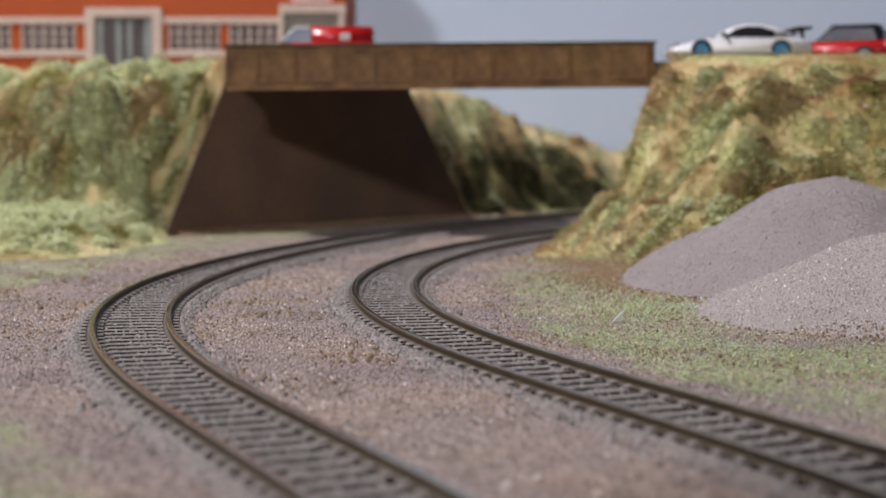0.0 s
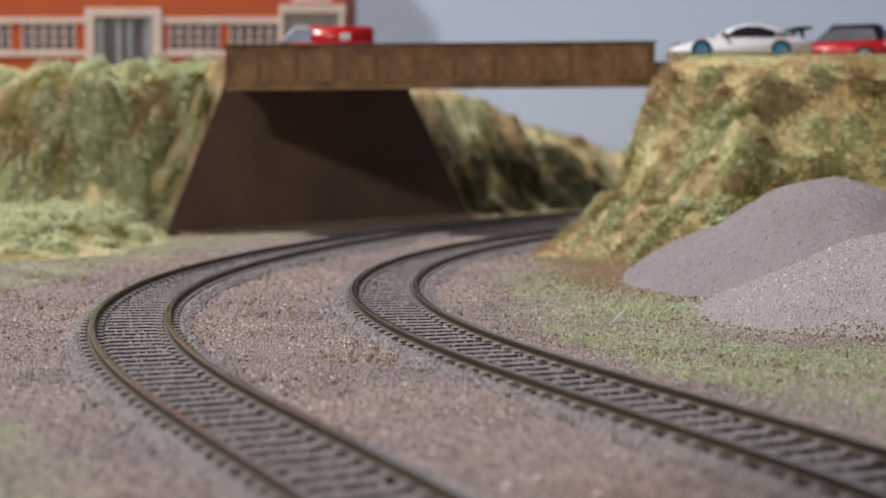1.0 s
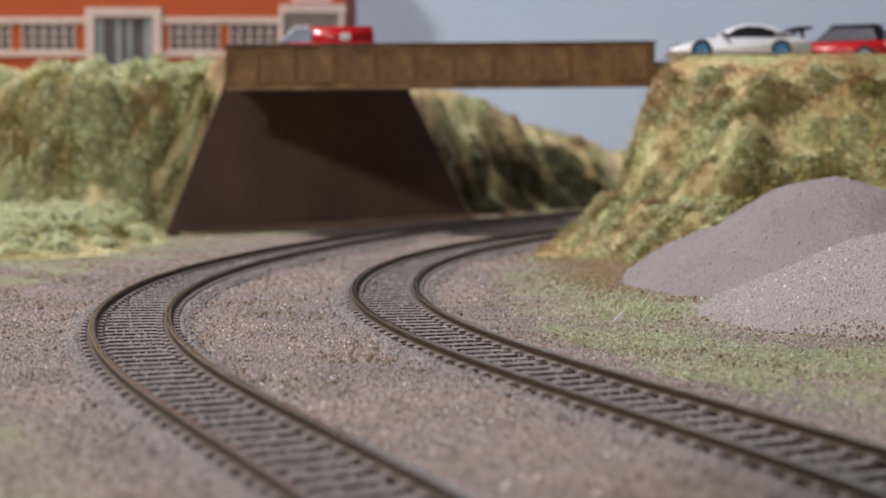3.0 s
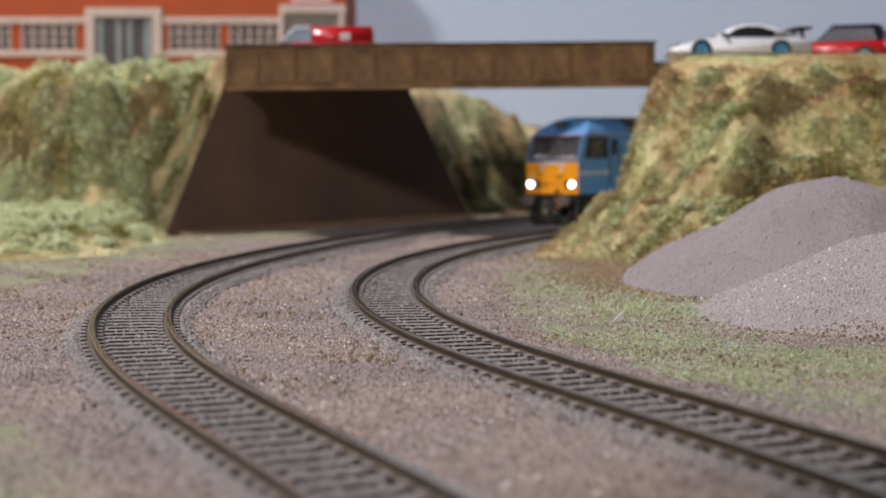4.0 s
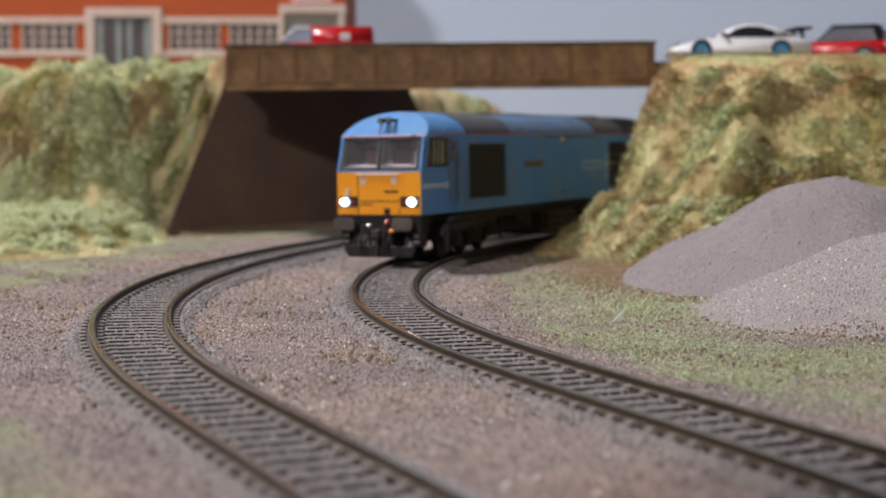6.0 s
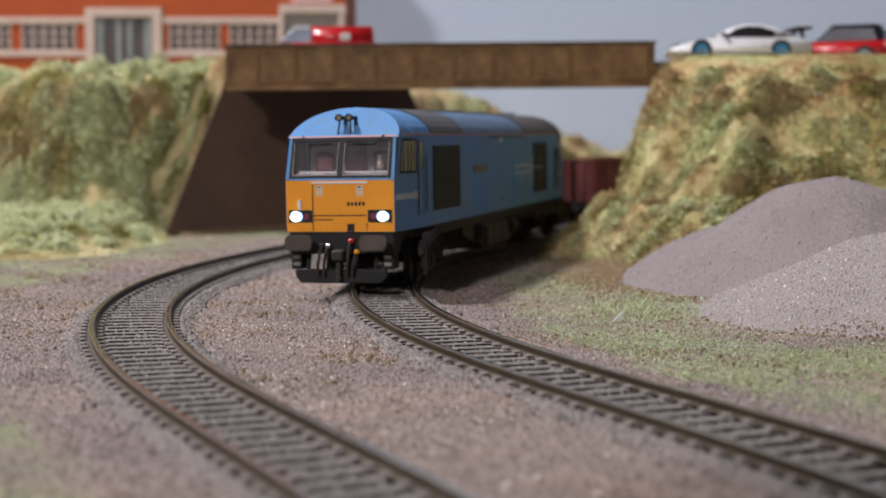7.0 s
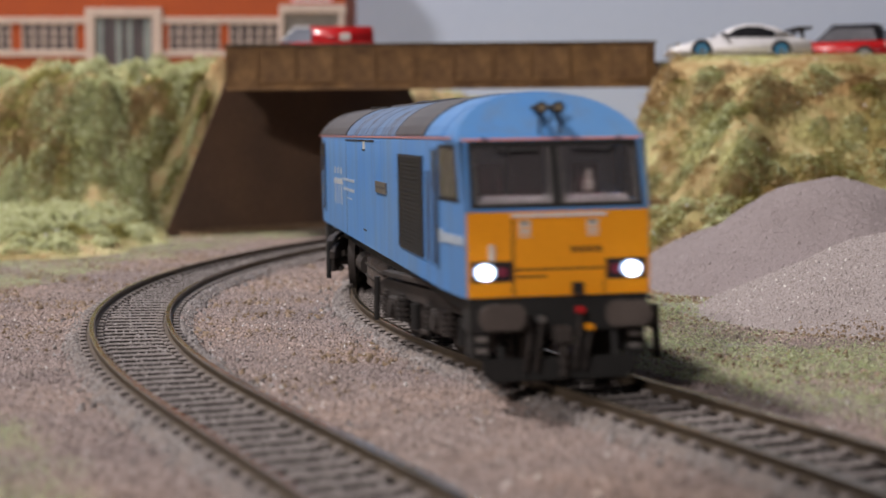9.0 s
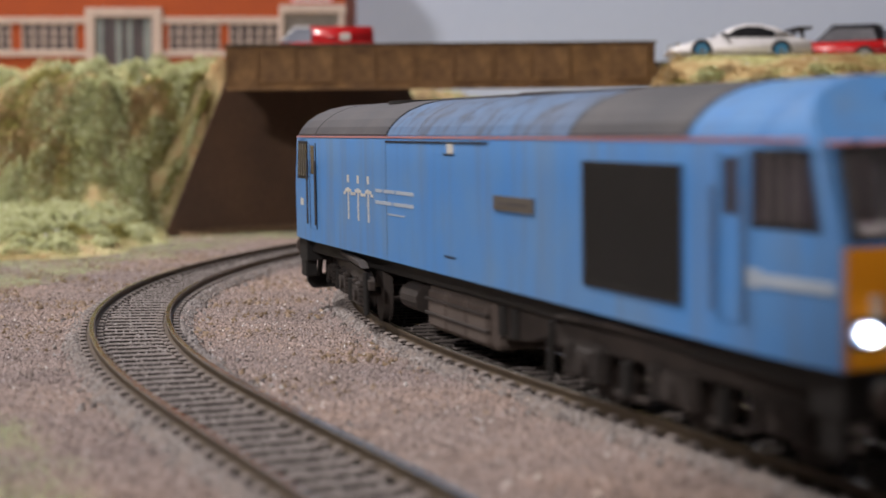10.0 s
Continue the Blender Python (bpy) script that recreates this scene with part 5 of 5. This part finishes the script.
def side_of_loco(ob, s):
    """Doors, windows, grilles and lettering on one side."""
    def plate(x0, x1, z0, z1, out=0.15):
        bm = B()
        w = 17.3 * (1 - 0.075 * max(0.0, 1 - min(FRONT - x1, x0 - BACK) / 20.0) ** 1.5) if max(x1, -x0) > 111 else 17.3
        y = s * w
        box(bm, x0, x1, min(y - s * 0.3, y + s * out), max(y - s * 0.3, y + s * out), z0, z1)
        return bm

    def taper(x0, x1, z0, z1, out=0.15, lean=0.0):
        """A plate on the tapering cab side; lean draws its top back from the end."""
        def w(x):
            return 17.3 * (1 - 0.075 * max(0.0, 1 - min(FRONT - x, x - BACK) / 20.0) ** 1.5)
        bm = B()
        pts = [(x0, z0), (x1, z0), (x1 - (lean if x1 > 0 else 0), z1), (x0 + (lean if x1 < 0 else 0), z1)]
        a = [bm.verts.new((x, s * (w(x) + out), z)) for x, z in pts]
        b = [bm.verts.new((x, s * (w(x) - 0.3), z)) for x, z in pts]
        bm.faces.new(a)
        bm.faces.new(b[::-1])
        for i in range(4):
            bm.faces.new((a[i], b[i], b[(i + 1) % 4], a[(i + 1) % 4]))
        return bm
    for x0, x1 in ((63.8, 95.2), (-82.0, -56.0)) if s > 0 else ((63.8, 95.2),):
        grille = part("side_grille", plate(x0, x1, 20.6, 39.2, 0.10), M_BLACK, ob, "black louvred side grille")
        for i in range(21):
            bm = B()
            z = 21.1 + i * 0.86
            box(bm, x0 + 0.5, x1 - 0.5, min(s * 17.3, s * 17.62), max(s * 17.3, s * 17.62), z, z + 0.42)
            part("louvre", bm, M_BLACK, grille)
        for a, b, c, d in ((x0 - 0.4, x0 + 0.4, 20.2, 39.6), (x1 - 0.4, x1 + 0.4, 20.2, 39.6), (x0, x1, 20.2, 20.9), (x0, x1, 38.9, 39.6)):
            part("grille_frame", plate(a, b, c, d, 0.36), M_BLACK, grille)
    for end in (1, -1):
        d0, d1 = (106.0, 111.8) if end > 0 else (-105.5, -99.5)
        part("cab_door", plate(d0, d1, 19.5, 41.4, 0.12), M_BLUE, ob, "blue recessed cab door")
        for x in (d0, d1):
            part("door_joint", plate(x - 0.2, x + 0.2, 19.5, 41.4, 0.18), M_BLACK, ob)
        for x in (d0 - 1.0, d1 + 1.0):
            bm = rod(B(), (x, s * 18.0, 20.5), (x, s * 18.0, 37), 0.25, 6)
            part("handrail", bm, M_ROOFGREY, ob, "thin dark door handrail")
        part("door_window", plate(d0 + 1.2, d1 - 1.2, 33.5, 40.8, 0.2), M_DARKGLASS, ob, "narrow dark door window")
        w0, w1 = (114.2, 127.6) if end > 0 else (-121.6, -108.2)
        frame_p = part("side_window_frame", taper(w0 - 0.6, w1 + 0.6, 32.0, 41.9, 0.12, 2.2), M_BLACK, ob, "black cab side window frame")
        part("side_window", taper(w0 + 0.2, w1 - 0.2, 32.8, 41.2, 0.2, 2.0), M_DARKGLASS, frame_p, "dark cab side window")
        for x in (w0 + 3.4, w0 + 6.2, w0 + 9.0):
            part("window_bar", taper(x, x + 0.5, 32.8, 41.2, 0.3), M_STEEL, frame_p, "pale window divider")
    for i in range(6):
        part("waist_emblem", taper(112.8 + i * 3.0, 115.75 + i * 3.0, 24.4 + (0.4 if i else 0), 26.9 - (0.5 if i else 0), 0.16), M_WAISTMARK, ob, "pale emblem bar below the cab window")
    part("waist_emblem", taper(-118.0, -114.0, 25.0, 26.8, 0.12), M_CREAMMARK, ob, "small pale emblem")
    part("nameplate", plate(25.1, 43.4, 30.2, 32.8, 0.35), M_PLATE, ob, "bronze nameplate")
    part("nameplate_line", plate(27.5, 41.0, 31.2, 31.8, 0.42), M_ROOFGREY, ob)
    # three standing figures' emblem reduced to strokes, with two lines of lettering bars
    for i in range(3):
        x = -70.0 + i * 8.2
        part("emblem_stroke", plate(x - 0.42, x + 0.42, 23.6, 30.6, 0.1), M_CREAMMARK, ob, "cream emblem stroke")
        part("emblem_dot", plate(x - 0.7, x + 0.7, 32.3, 34.1, 0.1), M_CREAMMARK, ob, "cream emblem stroke")
        for dx, dz in ((-3.0, -0.5), (-1.5, 0.2), (0.0, 0.5), (1.5, 0.2), (3.0, -0.5)):
            part("emblem_arm", plate(x + dx - 0.8, x + dx + 0.8, 29.9 + dz, 30.6 + dz, 0.12), M_CREAMMARK, ob, "cream emblem stroke")
    for x0, x1, z in ((-48, -43, 30.8), (-42, -34, 30.8), (-33, -21, 30.8), (-48, -36, 28.2), (-35, -21, 28.2), (-39, -27, 26.1)):
        part("lettering_bar", plate(x0, x1, z, z + (0.75 if z > 27 else 0.3), 0.1), M_WAISTMARK, ob, "pale lettering bar")
    for x, z in ((1.0, 39.6), (1.0, 19.6)):
        part("lifting_mark", plate(x - 3, x + 3, z, z + 0.35, 0.12), M_BLACK, ob)
    part("data_panel", plate(0.0, 3.6, 40.0, 41.9, 0.1), M_CREAMMARK, ob, "small cream data panel")
    for x in (-40.0,):
        part("panel_joint", plate(x, x + 0.12, 16.2, 42.0, 0.05), M_ROOFGREY, ob)


def build_bogie(ob, x, sign):
    """Three axles between sprung side frames; turns about its pivot."""
    bogie = new("bogie")
    bogie.empty_display_size = 0.01
    bogie.parent = ob
    bogie.matrix_basis = at(x, 0, 0)
    wheels = []
    for k in (-26.5, 0.0, 26.5):
        bm = B()
        for s in (-1, 1):
            rod(bm, (0, s * 7.3, 0), (0, s * 8.9, 0), 6.9, 28)
            rod(bm, (0, s * 6.9, 0), (0, s * 7.4, 0), 7.5, 28)
        rod(bm, (0, -12, 0), (0, 12, 0), 1.2, 10)
        wheel = part("wheelset", bm, M_UNDER, bogie, "dark worn wheelset")
        wheel.matrix_basis = at(k, 0, 6.95)
        wheels.append((wheel, k))
    for s in (-1, 1):
        bm = B()
        prism(bm, [(-40, 10.8), (-34, 12.6), (34, 12.6), (40, 10.8), (40, 8.6), (30, 8.2), (24, 9.6), (-24, 9.6), (-30, 8.2), (-40, 8.6)], s * 12.6 - 0.8, s * 12.6 + 0.8)
        part("side_frame", softened(bm, 0.25, 1), M_UNDER, bogie, "dusty brown bogie side frame")
        bm = prism(B(), [(-37, 13.4), (37, 13.4), (31, 14.6), (-31, 14.6)], s * 13.6 - 1.0, s * 13.6 + 1.0)
        part("top_beam", softened(bm, 0.2, 1), M_UNDER, bogie, "dusty upper beam of the bogie")
        for k in (-38.0, 38.0):
            bm = rod(B(), (k, s * 13.8, 12.6), (k * 1.02, s * 13.8, 3.0), 0.7, 8)
            part("sand_pipe", bm, M_BLACK, bogie)
        for k in (-26.5, 0.0, 26.5):
            bm = B()
            box(bm, k - 3.0, k + 3.0, s * 13.2 - 1.2, s * 13.2 + 1.2, 4.4, 9.4, 0.5)
            part("axle_box", bm, M_UNDER, bogie)
            bm = rod(B(), (k, s * 13.6, 6.9), (k, s * 15.2, 6.9), 1.7, 12)
            part("axle_cap", bm, M_UNDER, bogie)
            for d in (-5.0, 5.0):
                bm = B()
                for i in range(5):
                    rod(bm, (k + d, s * 13.4, 4.6 + i * 1.1), (k + d, s * 13.4, 5.2 + i * 1.1), 1.5, 10)
                rod(bm, (k + d, s * 13.4, 4.4), (k + d, s * 13.4, 10.2), 0.9, 8)
                part("spring", bm, M_UNDER, bogie, "dark coil spring")
        for k in (-13.2, 13.2):
            bm = rod(B(), (k, s * 13.8, 3.8), (k, s * 13.8, 9.0), 1.0, 10)
            part("damper", bm, M_BLACK, bogie)
            bm = B()
            box(bm, k - 5, k + 5, s * 13.0 - 0.4, s * 13.0 + 0.4, 3.0, 4.0, 0.2)
            part("brake_rod", bm, M_UNDER, bogie)
    bm = B()
    box(bm, -8, 8, -11.5, 11.5, 8.5, 12.8, 0.6)
    part("bolster", bm, M_BLACK, bogie, "black bolster")
    return bogie, wheels


# ---- open wagons behind the locomotive ----
WAGON_HALF = 62.0


def build_wagon(label):
    ob = thing("open_wagon", label, "railway wagon", group="wagons of the train")
    bm = B()
    z0, z1, w, h = 13.0, 31.5, 16.5, WAGON_HALF
    box(bm, -h, h, -w, w, 11.6, 13.4, 0.3)
    part("floor", bm, M_WAGON, ob)
    for s in (-1, 1):
        bm = B()
        box(bm, -h, h, s * w - 0.7, s * w + 0.7, z0, z1, 0.2)
        part("side", bm, M_WAGON, ob, "maroon wagon side")
        bm = B()
        box(bm, -h - 0.6, h + 0.6, s * w - 1.3, s * w + 1.3, z1 - 0.3, z1 + 1.3, 0.3)
        part("top_rail", bm, M_RUST, ob, "rusty top rail")
        bm = B()
        box(bm, s * h - 0.7, s * h + 0.7, -w + 0.75, w - 0.75, z0, z1, 0.2)
        part("end", bm, M_WAGON, ob, "maroon wagon end")
        bm = B()
        box(bm, s * h - 1.2, s * h + 1.2, -w + 1.35, w - 1.35, z1 - 0.2, z1 + 1.2, 0.3)
        part("top_rail", bm, M_RUST, ob, "rusty top rail")
        for i in range(11):
            x = -h + 2 + i * (2 * h - 4) / 10
            bm = B()
            box(bm, x - 0.8, x + 0.8, s * (w + 1.1) - 0.7, s * (w + 1.1) + 0.7, z0 - 1, z1 - 0.4, 0.2)
            part("rib", bm, M_WAGON, ob)
        for y in (-12.5, -6.2, 0.0, 6.2, 12.5):
            bm = B()
            box(bm, s * (h + 1.1) - 0.7, s * (h + 1.1) + 0.7, y - 0.8, y + 0.8, z0, z1 - 0.4, 0.2)
            part("rib", bm, M_WAGON, ob)
        bm = B()
        box(bm, -h, h, s * 12.5 - 0.8, s * 12.5 + 0.8, 8.6, 11.8, 0.2)
        part("sole_bar", bm, M_BLACK, ob, "black sole bar")
        for y in (-10.9, 10.9):
            bm = rod(rod(B(), (s * h, y, 11.2), (s * (h + 4.6), y, 11.2), 1.4, 12), (s * (h + 4.5), y, 11.2), (s * (h + 5.2), y, 11.2), 2.5, 18)
            part("buffer", bm, M_BLACK, ob, "black round buffer")
        for k in (-1, 1):
            bm = B()
            prism(bm, [(k * 38 - 9, 9.0), (k * 38 + 9, 9.0), (k * 38 + 3, 4.5), (k * 38 - 3, 4.5)], s * 12.4 - 0.7, s * 12.4 + 0.7)
            part("axle_guard", bm, M_BLACK, ob, "black axle guard with leaf spring")
    bm = B()
    box(bm, -h + 0.8, h - 0.8, -w + 0.8, w - 0.8, 13.3, 27.5, 2.0)
    part("load", bm, M_GRAVEL, ob, "brownish load below the rim")
    wheels = []
    for k in (-38, 38):
        bm = B()
        for s in (-1, 1):
            rod(bm, (0, s * 7.3, 0), (0, s * 8.9, 0), 5.9, 24)
            rod(bm, (0, s * 6.9, 0), (0, s * 7.4, 0), 6.5, 24)
        rod(bm, (0, -12, 0), (0, 12, 0), 1.1, 10)
        wheel = part("wheelset", bm, M_UNDER, ob, "dark worn wheelset")
        wheel.matrix_basis = at(k, 0, 5.95)
        wheels.append((wheel, k))
    return ob, wheels


build_factory()
build_sports_car()
build_red_car()
build_van()
loco, bogies = build_loco()
wagons = [build_wagon("maroon ribbed open wagon with a rusty rim behind the locomotive") for _ in range(3)]


# ---- what moves ----
def travelled(t):
    """How far the leading bogie still has to run along the inner line."""
    u = max(t, 3.8) - 7
    s = -0.2557 * u ** 3 + 1.26272 * u ** 2 - 88.7878 * u + 353.264
    return s + 103.0 * max(3.8 - t, 0)


def behind(s, chord):
    """The place on the line a straight distance behind s."""
    x0, y0, _ = INNER.at(s)
    lo, hi = s, s + chord * 1.6
    for _ in range(40):
        mid = (lo + hi) / 2
        x, y, _ = INNER.at(mid)
        lo, hi = (mid, hi) if math.hypot(x - x0, y - y0) < chord else (lo, mid)
    return lo


def seat(s_front, s_rear):
    """The pose of a vehicle whose two pivots stand on the slightly canted line."""
    xa, ya, _ = INNER.at(s_front)
    xb, yb, _ = INNER.at(s_rear)
    a = math.atan2(ya - yb, xa - xb)
    return at((xa + xb) / 2, (ya + yb) / 2, RAIL_TOP, 1.0, 0, math.degrees(a)), a


def motions():
    times = [i / 10 for i in range(101)]
    spins = [i / 15 for i in range(151)]
    body_rows, bogie_rows, wheel_rows = [], ([], []), {}
    wagon_rows = [[] for _ in wagons]
    for t in times:
        s1 = travelled(t)
        s2 = behind(s1, 170.0)
        m, a = seat(s1, s2)
        body_rows.append((t, m))
        for k, s in enumerate((s1, s2)):
            h = INNER.at(s)[2]
            own = math.atan2(-math.cos(h), -math.sin(h))
            turn = (own - a + math.pi) % (2 * math.pi) - math.pi
            bogie_rows[k].append((t, at(85.0 if k == 0 else -85.0, 0, 0, 0, 0, math.degrees(turn))))
        s = behind(s2, 49.0 + 12.0 + 62.0 - 38.0)
        for rows in wagon_rows:
            e = behind(s, 76.0)
            rows.append((t, seat(s, e)[0]))
            s = behind(e, 62.0 - 38.0 + 11.0 + 62.0 - 38.0)
    walk(loco, body_rows)
    for (bogie, wheels), rows in zip(bogies, bogie_rows):
        walk(bogie, rows)
        for wheel, k in wheels:
            walk(wheel, [(t, at(k, 0, 6.95) @ Matrix.Rotation((travelled(0) - travelled(t)) / 6.9, 4, "Y")) for t in spins])
    for (wagon, wheels), rows in zip(wagons, wagon_rows):
        walk(wagon, rows)
        for wheel, k in wheels:
            walk(wheel, [(t, at(k, 0, 5.95) @ Matrix.Rotation((travelled(0) - travelled(t)) / 5.9, 4, "Y")) for t in spins])


motions()
